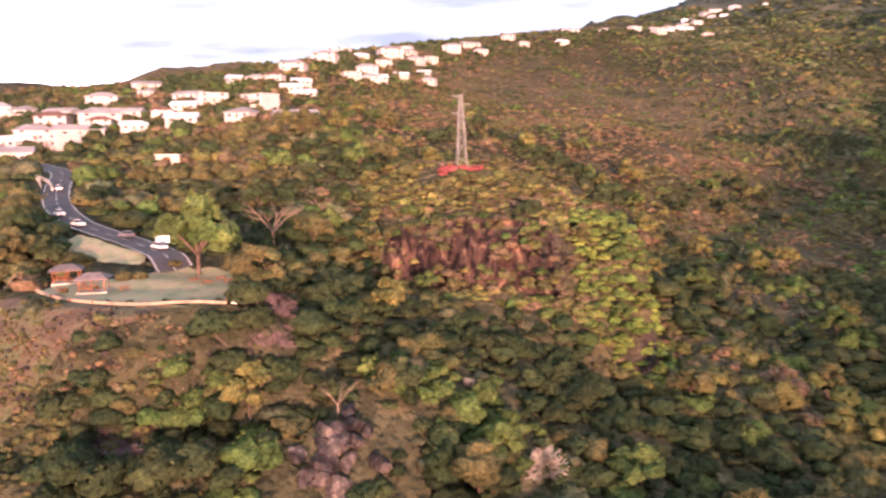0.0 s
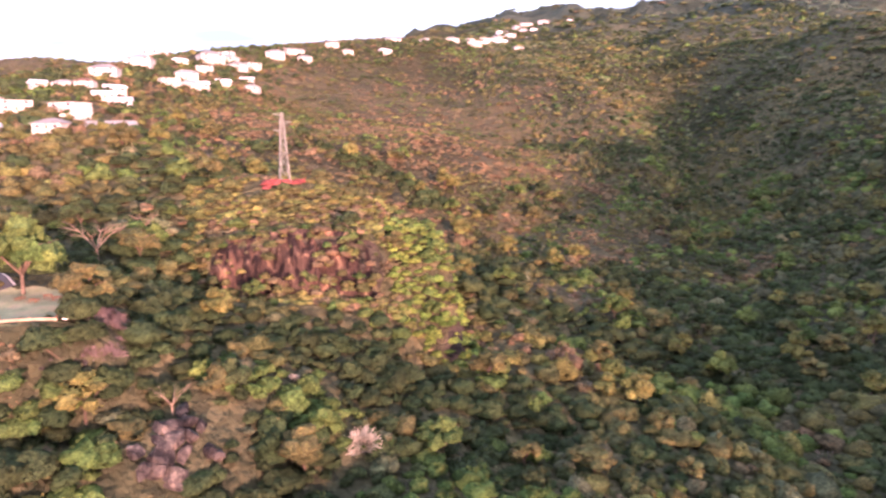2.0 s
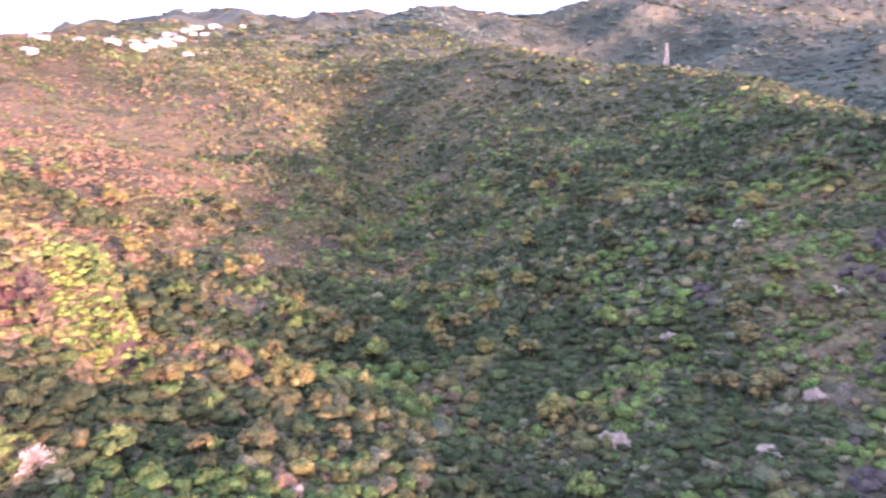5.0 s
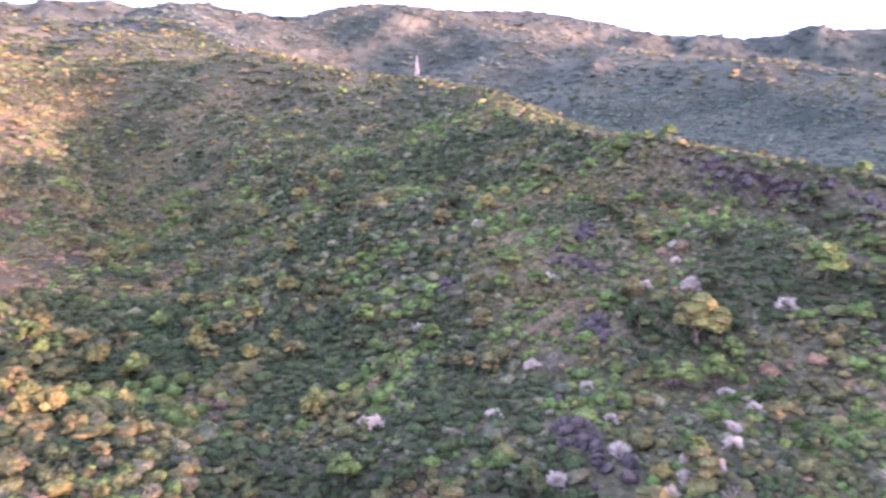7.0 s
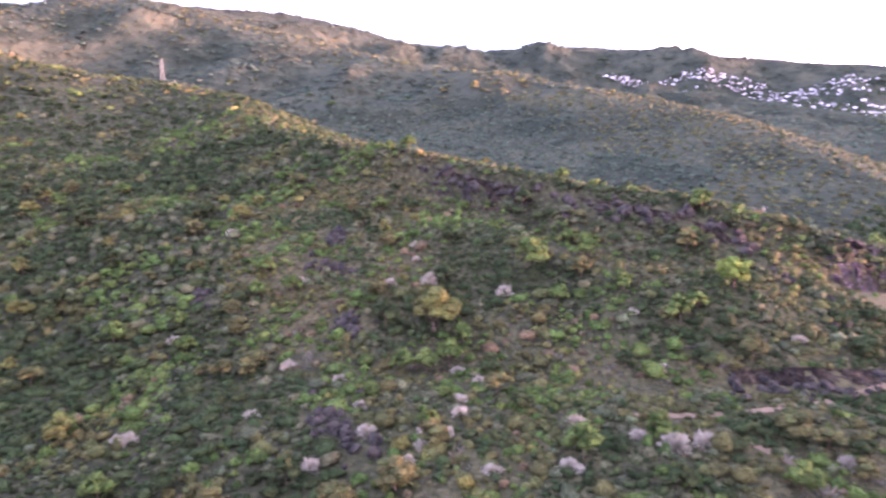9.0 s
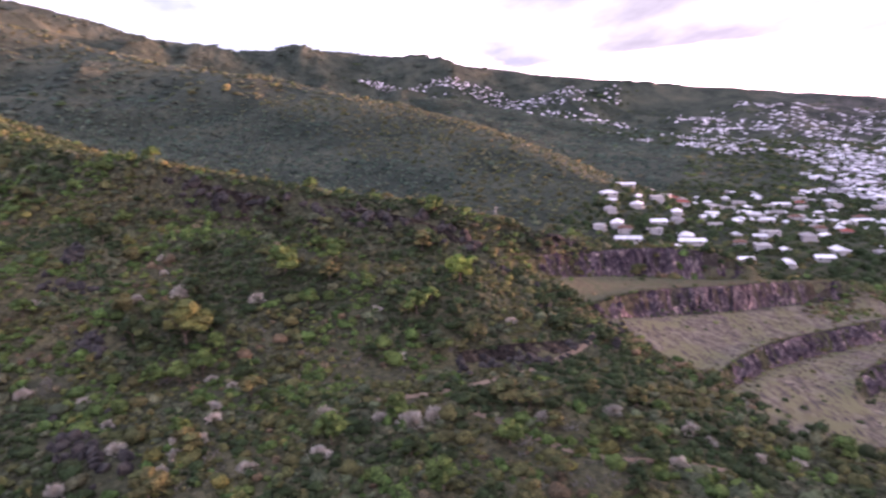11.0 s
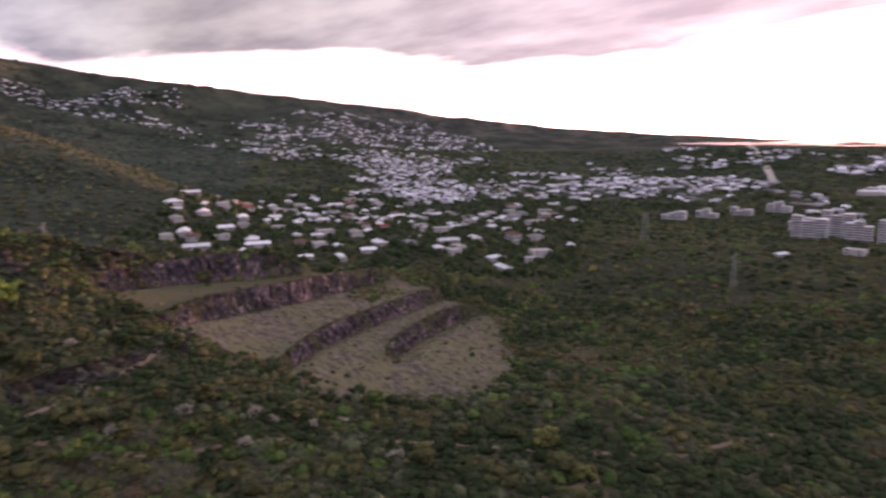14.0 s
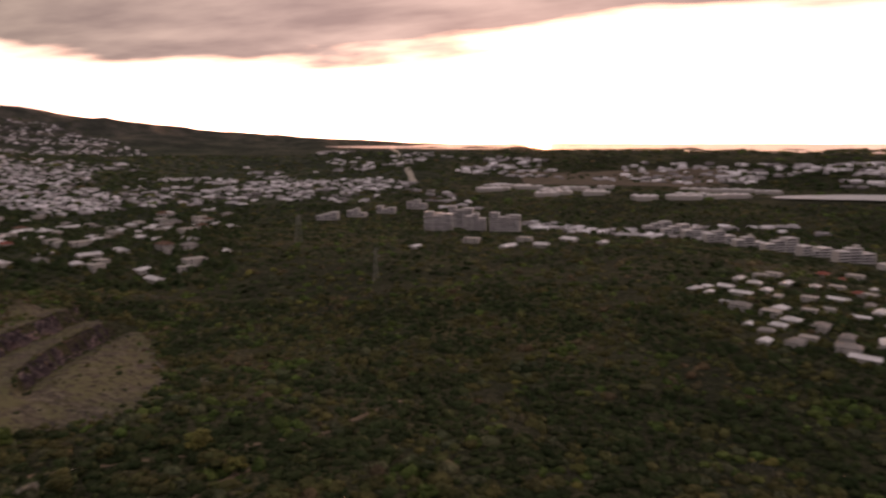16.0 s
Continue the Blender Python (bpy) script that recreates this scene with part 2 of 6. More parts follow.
    up = node(nt, "ShaderNodeSeparateXYZ", (0, g.outputs["True Normal"])).outputs[2]
    steep = ramp(nt, math_node(nt, "ADD", up, math_node(nt, "MULTIPLY", math_node(nt, "SUBTRACT", nz(0.1), 0.5), 0.25)), [(0.22, (1, 1, 1)), (0.32, (0, 0, 0))])
    c = mix(nt, steep, veg, rock)
    nt.links.new(c, bsdf.inputs["Base Color"])
    bsdf.inputs["Roughness"].default_value = 0.95
    bsdf.inputs["Specular IOR Level"].default_value = 0.1
    b = node(nt, "ShaderNodeBump", ("Strength", 1.0), ("Distance", 4.0), ("Height", math_node(nt, "ADD", math_node(nt, "ADD", math_node(nt, "MULTIPLY", nz(0.45, 5.0), 0.35), math_node(nt, "MULTIPLY", cells.outputs["Distance"], -0.22)), math_node(nt, "ADD", math_node(nt, "MULTIPLY", big_cells.outputs["Distance"], -0.12), math_node(nt, "ADD", math_node(nt, "MULTIPLY", nz(0.017, 6.0), 3.0), math_node(nt, "MULTIPLY", nz(0.0045, 8.0), 22.0))))))
    nt.links.new(b.outputs[0], bsdf.inputs["Normal"])
    return m


GROUND = ground_material()
LEAF = {
    "dark": material("dark_green_leaves", (0.042, 0.062, 0.028), 0.75, gloss=0.06, leafy=True, vary=0.22, scale=0.5, bump=0.9, bump_scale=1.5, random_by="island"),
    "olive": material("olive_leaves", (0.094, 0.097, 0.042), 0.75, gloss=0.06, leafy=True, vary=0.22, scale=0.5, bump=0.9, bump_scale=1.5, random_by="island"),
    "yellow": material("yellow_green_leaves", (0.142, 0.148, 0.050), 0.75, gloss=0.06, leafy=True, vary=0.3, scale=0.5, bump=0.9, bump_scale=1.5, random_by="island"),
    "dry": material("dry_brown_leaves", (0.140, 0.109, 0.069), 0.8, gloss=0.06, leafy=True, vary=0.22, scale=0.5, bump=0.9, bump_scale=1.5, random_by="island"),
    "green": material("fresh_green_leaves", (0.078, 0.124, 0.038), 0.75, gloss=0.06, leafy=True, vary=0.3, scale=0.5, bump=0.9, bump_scale=1.5, random_by="island"),
    "sage": material("grey_green_leaves", (0.098, 0.110, 0.066), 0.75, gloss=0.06, leafy=True, vary=0.25, scale=0.5, bump=0.9, bump_scale=1.5, random_by="island"),
    "grey": material("grey_leafless_twigs", (0.165, 0.155, 0.135), 0.9, gloss=0.06, vary=0.3, scale=0.5, random_by="island"),
    "lime": material("lime_green_leaves", (0.142, 0.205, 0.046), 0.75, gloss=0.06, leafy=True, vary=0.3, scale=0.5, bump=0.9, bump_scale=1.5, random_by="island"),
    # blue-grey green with the distance haze put into the leaf colour
    "hazed": material("haze_tinted_far_scrub", (0.062, 0.090, 0.070), 0.8, gloss=0.06, leafy=True, vary=0.22, scale=0.12, bump=0.9, bump_scale=0.6, random_by="island"),
    "red": material("red_flowers", (0.235, 0.062, 0.056), 0.8, vary=0.3, scale=0.5, random_by="island"),
}
BARK = material("bark", (0.13, 0.095, 0.07), 0.9, vary=0.3, scale=2.0)
PALE_BARK = material("pale_bark", (0.20, 0.155, 0.115), 0.9, vary=0.3, scale=2.0)
ROCK = material("basalt_rock", (0.033, 0.030, 0.029), 0.9, vary=0.5, scale=0.9, bump=0.9, bump_scale=0.6, second=(0.062, 0.055, 0.048))
QROCK = cliff_material("quarry_rock", (0.042, 0.033, 0.042), (0.098, 0.080, 0.088), (0.260, 0.220, 0.205), 0.5)
CRAG = cliff_material("weathered_crag", (0.014, 0.011, 0.009), (0.034, 0.027, 0.020), (0.072, 0.058, 0.044))
CLIFF = cliff_material("knoll_rock", (0.018, 0.013, 0.013), (0.070, 0.047, 0.037), (0.210, 0.150, 0.098))
TAN_ROCK = cliff_material("grey_outcrop_rock", (0.020, 0.019, 0.020), (0.060, 0.056, 0.053), (0.150, 0.138, 0.120), 0.6)
WALL = material("white_render", (0.42, 0.405, 0.39), 0.8, vary=0.08, scale=1.0, random_by="")
FAR_ROOF = material("weathered_far_roofs", (0.52, 0.52, 0.55), 0.7, vary=0.2, scale=0.05, random_by="tones")
ROOF = material("pale_sheet_roof", (0.72, 0.72, 0.75), 0.55, vary=0.14, scale=0.4, random_by="object")
OLD_ROOF = material("weathered_grey_roof", (0.27, 0.255, 0.25), 0.7, vary=0.2, scale=0.5, random_by="object")
GLASS = material("dark_window_glass", (0.03, 0.035, 0.04), 0.12, vary=0.1)

# ---------------------------------------------------------------- the lie of the land
def fbm(x, y, scale, octaves=4, seed=0):
    """Smooth value noise about zero on arrays, by hashing a lattice."""
    total, amp, norm = np.zeros_like(x, dtype=float), 1.0, 0.0
    for o in range(octaves):
        u, v = x / scale + 17.3 * o + seed, y / scale - 9.1 * o + 3.7 * seed
        iu, iv = np.floor(u), np.floor(v)
        fu, fv = u - iu, v - iv
        fu, fv = fu * fu * (3 - 2 * fu), fv * fv * (3 - 2 * fv)

        def h(a, b):
            s = np.sin(a * 127.1 + b * 311.7 + seed * 13.7) * 43758.5453
            return s - np.floor(s)

        val = (h(iu, iv) * (1 - fu) + h(iu + 1, iv) * fu) * (1 - fv) + (h(iu, iv + 1) * (1 - fu) + h(iu + 1, iv + 1) * fu) * fv
        total += amp * (val - 0.5)
        norm += amp
        amp, scale = amp * 0.5, scale * 0.5
    return total / norm * 2


# crests, spurs, beds and feet of the slopes: x, y, z
RELIEF = {
    "town_ridge": [(-56, 294, 173), (-107, 350, 180), (-128, 544, 226), (-84, 694, 256), (-33, 798, 279), (44, 948, 307), (197, 1183, 354), (492, 1563, 416), (853, 2455, 645)],
    "knoll": [(47, 205, 139), (28, 219, 149.5), (16, 223, 152.5), (4, 226, 154.5), (-19, 238, 156), (-32, 257, 160), (-56, 294, 169)],
    "knoll_shoulder": [(47, 205, 140), (51, 196, 136), (51, 186, 127), (49, 177, 112)],
    "knoll_cliff_top": [(-16, 189, 138), (5, 190, 141), (26, 188, 139)],
    "knoll_cliff_foot": [(-20, 180, 124), (6, 177, 122), (30, 176, 119)],
    "road": [(-50, 146, 138), (-67, 150, 139), (-90, 166, 143), (-103, 176, 146), (-116, 203, 150), (-131, 226, 154), (-159, 254, 157)],
    "terrace": [(-72, 124, 135), (-62, 124, 134.6), (-52, 124, 134.3), (-45, 130, 134.6), (-60, 134, 135.6), (-74, 131, 135.4)],
    "terrace_lip": [(-80, 125, 135), (-72, 119, 134.6), (-65, 116, 134.3), (-54, 114, 134), (-46, 116, 134), (-38, 120, 133.5)],
    "terrace_foot": [(-115, 92, 110), (-84, 92, 113), (-62, 93, 115), (-44, 97, 114), (-22, 110, 114), (-14, 130, 119)],
    "front_slope": [(-120, 40, 85), (-80, 66, 94), (-40, 80, 97), (0, 98, 98), (30, 110, 97), (70, 136, 87)],
    "houses_west": [(-170, 282, 162), (-190, 345, 175), (-220, 410, 186), (-300, 560, 215)],
    "west_fall": [(-160, 120, 110), (-230, 200, 125), (-340, 330, 150), (-600, 600, 215)],
    "far_hill": [(-1400, 1700, 290), (-1191, 1849, 315), (-1016, 1950, 341), (-841, 2032, 373), (-614, 2111, 426), (-400, 2300, 440)],
    "saddle": [(-1500, 1000, 230), (-900, 1200, 265), (-400, 1250, 270), (-250, 1500, 290)],
    "ravine": [(-55, 335, 166), (-15, 300, 146), (22, 275, 124), (58, 252, 102), (95, 235, 90), (140, 205, 74)],
    "knoll_flank": [(60, 214, 116), (64, 198, 103), (60, 176, 96), (40, 158, 100)],
    "hillside": [(20, 420, 172), (90, 500, 176), (150, 570, 178), (205, 585, 160)],
    "hillside_foot": [(70, 330, 118), (110, 330, 103), (170, 390, 112), (250, 430, 122)],
    "lit_spur": [(291, 487, 150), (322, 561, 175), (339, 642, 211), (332, 800, 263), (336, 904, 285), (420, 1200, 350)],
    "bed": [(505, 800, 222), (480, 720, 178), (400, 570, 134), (330, 440, 108), (264, 330, 95), (200, 255, 82), (152, 180, 73), (150, 90, 70), (100, 10, 62), (20, -100, 54), (-60, -240, 48)],
    "dark_spur": [(529, 926, 285), (640, 857, 304), (745, 838, 312)],
    "ridge": [(1250, 1500, 560), (850, 1000, 370), (745, 838, 314), (667, 658, 309), (674, 506, 267), (717, 415, 258), (652, 291, 234), (541, 202, 204), (469, 119, 182), (407, 36, 176), (386, -39, 162), (375, -89, 152), (367, -135, 148), (357, -191, 135), (352, -215, 126)],
    "ridge_middle": [(560, 560, 215), (480, 400, 180), (409, 261, 144), (385, 130, 140), (358, -25, 134), (325, -95, 120), (293, -153, 112)],
    "ridge_foot": [(340, 400, 113), (290, 290, 98), (251, 208, 87), (228, 170, 82), (220, 60, 82), (240, -35, 84), (235, -100, 83), (230, -160, 84), (210, -215, 80)],
    "valley_floor": [(100, -60, 66), (160, -120, 74), (170, -200, 72), (150, -280, 58), (110, -330, 52)],
    "back_valley": [(1500, 1300, 330), (1250, 700, 240), (950, 250, 165), (760, 0, 122), (640, -220, 84), (560, -400, 56), (520, -520, 47)],
    "second_ridge": [(1913, 1817, 610), (2000, 1724, 662), (2108, 1595, 697), (2185, 1493, 703), (2215, 1263, 641), (2224, 1039, 579), (2145, 720, 492), (1900, 450, 404), (1706, 125, 342), (1469, -139, 271), (1308, -264, 227), (1144, -337, 191), (1000, -380, 158), (860, -440, 118), (760, -500, 80)],
    "third_valley": [(2900, 700, 400), (2300, -200, 240), (1700, -480, 150), (1250, -620, 85), (950, -700, 55)],
    "mountain": [(1079, 3396, 800), (1399, 3279, 866), (1561, 3094, 785), (1757, 2989, 832), (2010, 2827, 812), (2400, 2500, 800), (3100, 2100, 860), (3803, 1677, 928), (3938, 1348, 863), (4033, 1048, 781), (4213, 715, 708)],
    "far_slope": [(4213, 715, 712), (4330, 19, 738), (4301, -620, 655), (4190, -1210, 574), (3628, -2489, 399), (2790, -3447, 251), (2467, -3919, 204), (1774, -4410, 157)],
    "far_slope_middle": [(3216, -314, 388), (2900, -900, 265), (2400, -1500, 160), (1950, -2200, 120), (1650, -2900, 135)],
    "plain_near": [(470, -600, 42), (300, -640, 38), (150, -560, 42), (0, -470, 44), (-200, -420, 43), (-420, -300, 44)],
    "plain_middle": [(900, -950, 45), (400, -1250, 42), (0, -1250, 42), (-500, -1100, 42), (-900, -600, 42)],
    "plain_far": [(1300, -1900, 70), (500, -1900, 72), (-300, -1800, 72), (-1200, -1300, 70)],
    "shore": [(1400, -2900, 150), (900, -2500, 152.6), (200, -2400, 152.6), (-600, -2000, 152.6), (-1700, -1300, 152.6)],
    "sea_bed": [(1500, -4600, 140), (900, -3100, 144), (0, -3000, 144), (-1200, -2400, 144), (-3000, -1300, 140)],
    "behind": [(-600, 0, 60), (-1200, 300, 120), (-2500, 800, 120)],
    # quarry: lip and foot of each working face
    "q0_lip": [(354, -199, 124), (358, -216, 124), (362, -240, 120)],
    "q1_lip": [(340, -205, 115), (362, -246, 113), (367, -274, 113), (371, -303, 112), (366, -327, 109), (362, -353, 99)],
    "q1_foot": [(333, -208, 103), (355, -248, 97), (360, -275, 95), (364, -303, 92), (359, -329, 91), (356, -353, 91)],
    "q2_lip": [(299, -223, 95), (322, -262, 96), (337, -320, 92), (360, -372, 88), (371, -419, 84), (369, -434, 82)],
    "q2_foot": [(293, -228, 87), (315, -265, 81), (330, -322, 77), (353, -375, 73), (364, -421, 71)],
    "q3_lip": [(225, -255, 77), (252, -285, 77), (278, -320, 75), (302, -366, 71), (323, -405, 68), (361, -490, 62)],
    "q3_foot": [(219, -259, 71), (246, -289, 68), (272, -324, 64), (296, -370, 60), (316, -409, 57), (353, -494, 50)],
    "q4_lip": [(232, -331, 64), (257, -354, 63), (284, -398, 60), (310, -445, 56), (325, -481, 52)],
    "q4_foot": [(226, -335, 57), (250, -358, 53), (277, -402, 48), (303, -449, 43), (318, -486, 40)],
    "q_rim": [(300, -512, 38), (236, -448, 42), (189, -412, 46), (166, -394, 48), (174, -342, 50), (180, -306, 54), (187, -269, 62), (195, -253, 70)],
    "q_flank": [(392, -475, 72), (405, -530, 60), (364, -530, 48), (321, -535, 38)],
    "lagoon": [(-250, -1575, 76), (-560, -1650, 76)],
}


def near_line(x, y, line):
    """Distance to the line, and its height at the nearest place."""
    best = np.full(x.shape, 1e18)
    z = np.zeros(x.shape)
    for (ax, ay, az), (bx, by, bz) in zip(line, line[1:]):
        dx, dy = bx - ax, by - ay
        s = np.clip(((x - ax) * dx + (y - ay) * dy) / (dx * dx + dy * dy), 0, 1)
        d = (x - ax - s * dx) ** 2 + (y - ay - s * dy) ** 2
        hit = d < best
        best = np.where(hit, d, best)
        z = np.where(hit, az + s * (bz - az), z)
    return best, z


def land(x, y):
    """First guess of the height: lines weighted by nearness. Also the nearest line's distance and height."""
    top, total = np.zeros(x.shape), np.zeros(x.shape)
    near, level = np.full(x.shape, 1e18), np.zeros(x.shape)
    for line in RELIEF.values():
        d2, z = near_line(x, y, line)
        w = 1 / (d2 + 2.0) ** 1.35
        top += w * z
        total += w
        level = np.where(d2 < near, z, level)
        near = np.minimum(near, d2)
    return top / total, np.sqrt(near), level


def taut(xs, ys, rounds=260):
    """Heights on the grid: a sheet stretched over the lines, so that slopes run straight from crest to foot."""
    gx, gy = np.meshgrid(xs, ys)
    z, near, level = land(gx, gy)
    dx, dy = np.diff(xs), np.diff(ys)
    cell = np.minimum(np.gradient(xs)[None, :], np.gradient(ys)[:, None])
    w_e, w_w = np.zeros_like(z), np.zeros_like(z)
    w_n, w_s = np.zeros_like(z), np.zeros_like(z)
    cx, cy = np.gradient(xs), np.gradient(ys)
    w_e[:, :-1] = (1 / dx)[None, :] * cy[:, None]
    w_w[:, 1:] = w_e[:, :-1]
    w_n[:-1, :] = (1 / dy)[:, None] * cx[None, :]
    w_s[1:, :] = w_n[:-1, :]
    total = w_e + w_w + w_n + w_s
    hold = total * 60 / (1 + (near / (0.55 * np.maximum(cell, 3.4))) ** 4) / 1.0
    hold = hold + total * 0.0012
    aim = np.where(near < 1.6 * np.maximum(cell, 3.4), level, z)
    black = (np.add.outer(np.arange(len(ys)), np.arange(len(xs))) % 2).astype(bool)
    for k in range(rounds):
        for half in (black, ~black):
            s = np.zeros_like(z)
            s[:, :-1] += w_e[:, :-1] * z[:, 1:]
            s[:, 1:] += w_w[:, 1:] * z[:, :-1]
            s[:-1, :] += w_n[:-1, :] * z[1:, :]
            s[1:, :] += w_s[1:, :] * z[:-1, :]
            fresh = (s + hold * aim) / (total + hold)
            z = np.where(half, z + 1.6 * (fresh - z), z)
    r = np.hypot(gx, gy)
    far = np.clip((r - 300) / 1500, 0, 1) * np.clip((z - 90) / 160, 0, 1)
    tame = np.clip((near - 3) / (25 + 0.09 * r), 0, 1)
    for name in ("road", "terrace", "knoll"):
        d2, _ = near_line(gx, gy, RELIEF[name])
        tame = np.minimum(tame, np.clip((np.sqrt(d2) - 6) / 20, 0, 1))
    plain = np.clip((z - 50) / 30, 0.15, 1)
    return z + tame * plain * (fbm(gx, gy, 45, 4, 1) * (2.6 + 3 * far) + (fbm(gx, gy, 300, 5, 2) * 26 + (0.55 - np.abs(fbm(gx, gy, 420, 4, 6)) * 2.0) * 50 + (0.45 - np.abs(fbm(gx, gy, 190, 3, 17)) * 2.0) * 16) * far + (0.35 - np.abs(fbm(gx, gy, 640, 4, 12)) * 2.2) * 120 * np.clip((r - 1500) / 1200, 0, 1) * np.clip((z - 180) / 250, 0, 1))


def axis(lo, hi, a, b, fine, grow):
    """Grid lines: fine steps from a to b, growing outward to lo and hi."""
    mid = list(np.arange(a, b + fine / 2, fine))
    step, left = fine, a
    while left > lo:
        step *= grow
        left -= step
        mid.insert(0, max(left, lo))
    step, right = fine, b
    while right < hi:
        step *= grow
        right += step
        mid.append(min(right, hi))
    return np.array(mid)


def grid_mesh(name, xs, ys, zs):
    """A sheet over the grid lines, from arrays."""
    nx, ny = len(xs), len(ys)
    gx, gy = np.meshgrid(xs, ys)
    verts = np.stack([gx, gy, zs], -1).reshape(-1, 3)
    i = np.arange(nx * ny).reshape(ny, nx)
    quads = np.stack([i[:-1, :-1], i[:-1, 1:], i[1:, 1:], i[1:, :-1]], -1).reshape(-1, 4)
    me = bpy.data.meshes.new(name)
    me.from_pydata(verts.tolist(), [], quads.tolist())
    me.polygons.foreach_set("use_smooth", np.ones(len(quads), bool))
    me.update()
    return me


XS, YS = axis(-4700, 4700, -140, 440, 3.4, 1.038), axis(-4800, 4800, -560, 340, 3.4, 1.038)
GZ = taut(XS, YS)
ground = tagged(new("ground", grid_mesh("ground", XS, YS, GZ)), "dry volcanic hillsides and coastal plain under scrub", "ground", kind="structure")
ground.data.materials.append(GROUND)


def height_at(x, y):
    """Height of the ground sheet, between its grid lines."""
    x, y = np.atleast_1d(np.asarray(x, float)), np.atleast_1d(np.asarray(y, float))
    i = np.clip(np.searchsorted(XS, x) - 1, 0, len(XS) - 2)
    j = np.clip(np.searchsorted(YS, y) - 1, 0, len(YS) - 2)
    u, v = (x - XS[i]) / (XS[i + 1] - XS[i]), (y - YS[j]) / (YS[j + 1] - YS[j])
    return (GZ[j, i] * (1 - u) + GZ[j, i + 1] * u) * (1 - v) + (GZ[j + 1, i] * (1 - u) + GZ[j + 1, i + 1] * u) * v


def zat(x, y):
    return float(height_at(x, y)[0])


# ---------------------------------------------------------------- mesh helpers
def mesh_of(name, verts, faces, mat, smooth=False):
    me = bpy.data.meshes.new(name)
    me.from_pydata([tuple(v) for v in verts], [], faces)
    me.materials.append(mat)
    if smooth:
        me.polygons.foreach_set("use_smooth", np.ones(len(me.polygons), bool))
    me.update()
    return me


def part(name, bm, mat, parent, label=""):
    me = bpy.data.meshes.new(name)
    bm.to_mesh(me)
    bm.free()
    me.materials.append(mat)
    ob = new(name, me)
    ob.parent = parent
    if label:
        ob["label"] = label
    return ob


def add_box(bm, x0, y0, z0, x1, y1, z1):
    vs = [bm.verts.new(p) for p in ((x0, y0, z0), (x1, y0, z0), (x1, y1, z0), (x0, y1, z0), (x0, y0, z1), (x1, y0, z1), (x1, y1, z1), (x0, y1, z1))]
    for f in ((3, 2, 1, 0), (4, 5, 6, 7), (0, 1, 5, 4), (1, 2, 6, 5), (2, 3, 7, 6), (3, 0, 4, 7)):
        bm.faces.new([vs[i] for i in f])


def box(*c):
    bm = bmesh.new()
    add_box(bm, *c)
    return bm


def add_bar(bm, a, b, ra, rb=None, sides=6):
    """A tapered round bar from a to b."""
    a, b = Vector(a), Vector(b)
    rb = ra if rb is None else rb
    q = (b - a).to_track_quat("Z", "Y")
    rings = []
    for c, r in ((a, ra), (b, rb)):
        rings.append([bm.verts.new(c + q @ Vector((r * math.cos(2 * math.pi * k / sides), r * math.sin(2 * math.pi * k / sides), 0))) for k in range(sides)])
    for k in range(sides):
        bm.faces.new((rings[0][k], rings[0][(k + 1) % sides], rings[1][(k + 1) % sides], rings[1][k]))
    bm.faces.new(rings[0][::-1])
    bm.faces.new(rings[1])


def bar(*c, **k):
    bm = bmesh.new()
    add_bar(bm, *c, **k)
    return bm


def empty(name, x, y, z, turn=0.0, scale=1.0):
    ob = new(name)
    ob.empty_display_size = 0.5
    ob.matrix_basis = pose(x, y, z, 0, 0, turn) @ Matrix.Scale(scale, 4)
    return ob

# ---------------------------------------------------------------- scrub and woods
def ico():
    """A coarse ball of twenty faces."""
    g = (1 + 5 ** 0.5) / 2
    v = np.array([(-1, g, 0), (1, g, 0), (-1, -g, 0), (1, -g, 0), (0, -1, g), (0, 1, g), (0, -1, -g), (0, 1, -g), (g, 0, -1), (g, 0, 1), (-g, 0, -1), (-g, 0, 1)], float)
    f = "0b5 051 017 07a 0ab 159 5b4 ba2 a76 718 394 342 326 368 389 495 24b 62a 867 981"
    return v / np.linalg.norm(v[0]), [[int(c, 16) for c in w] for w in f.split()]


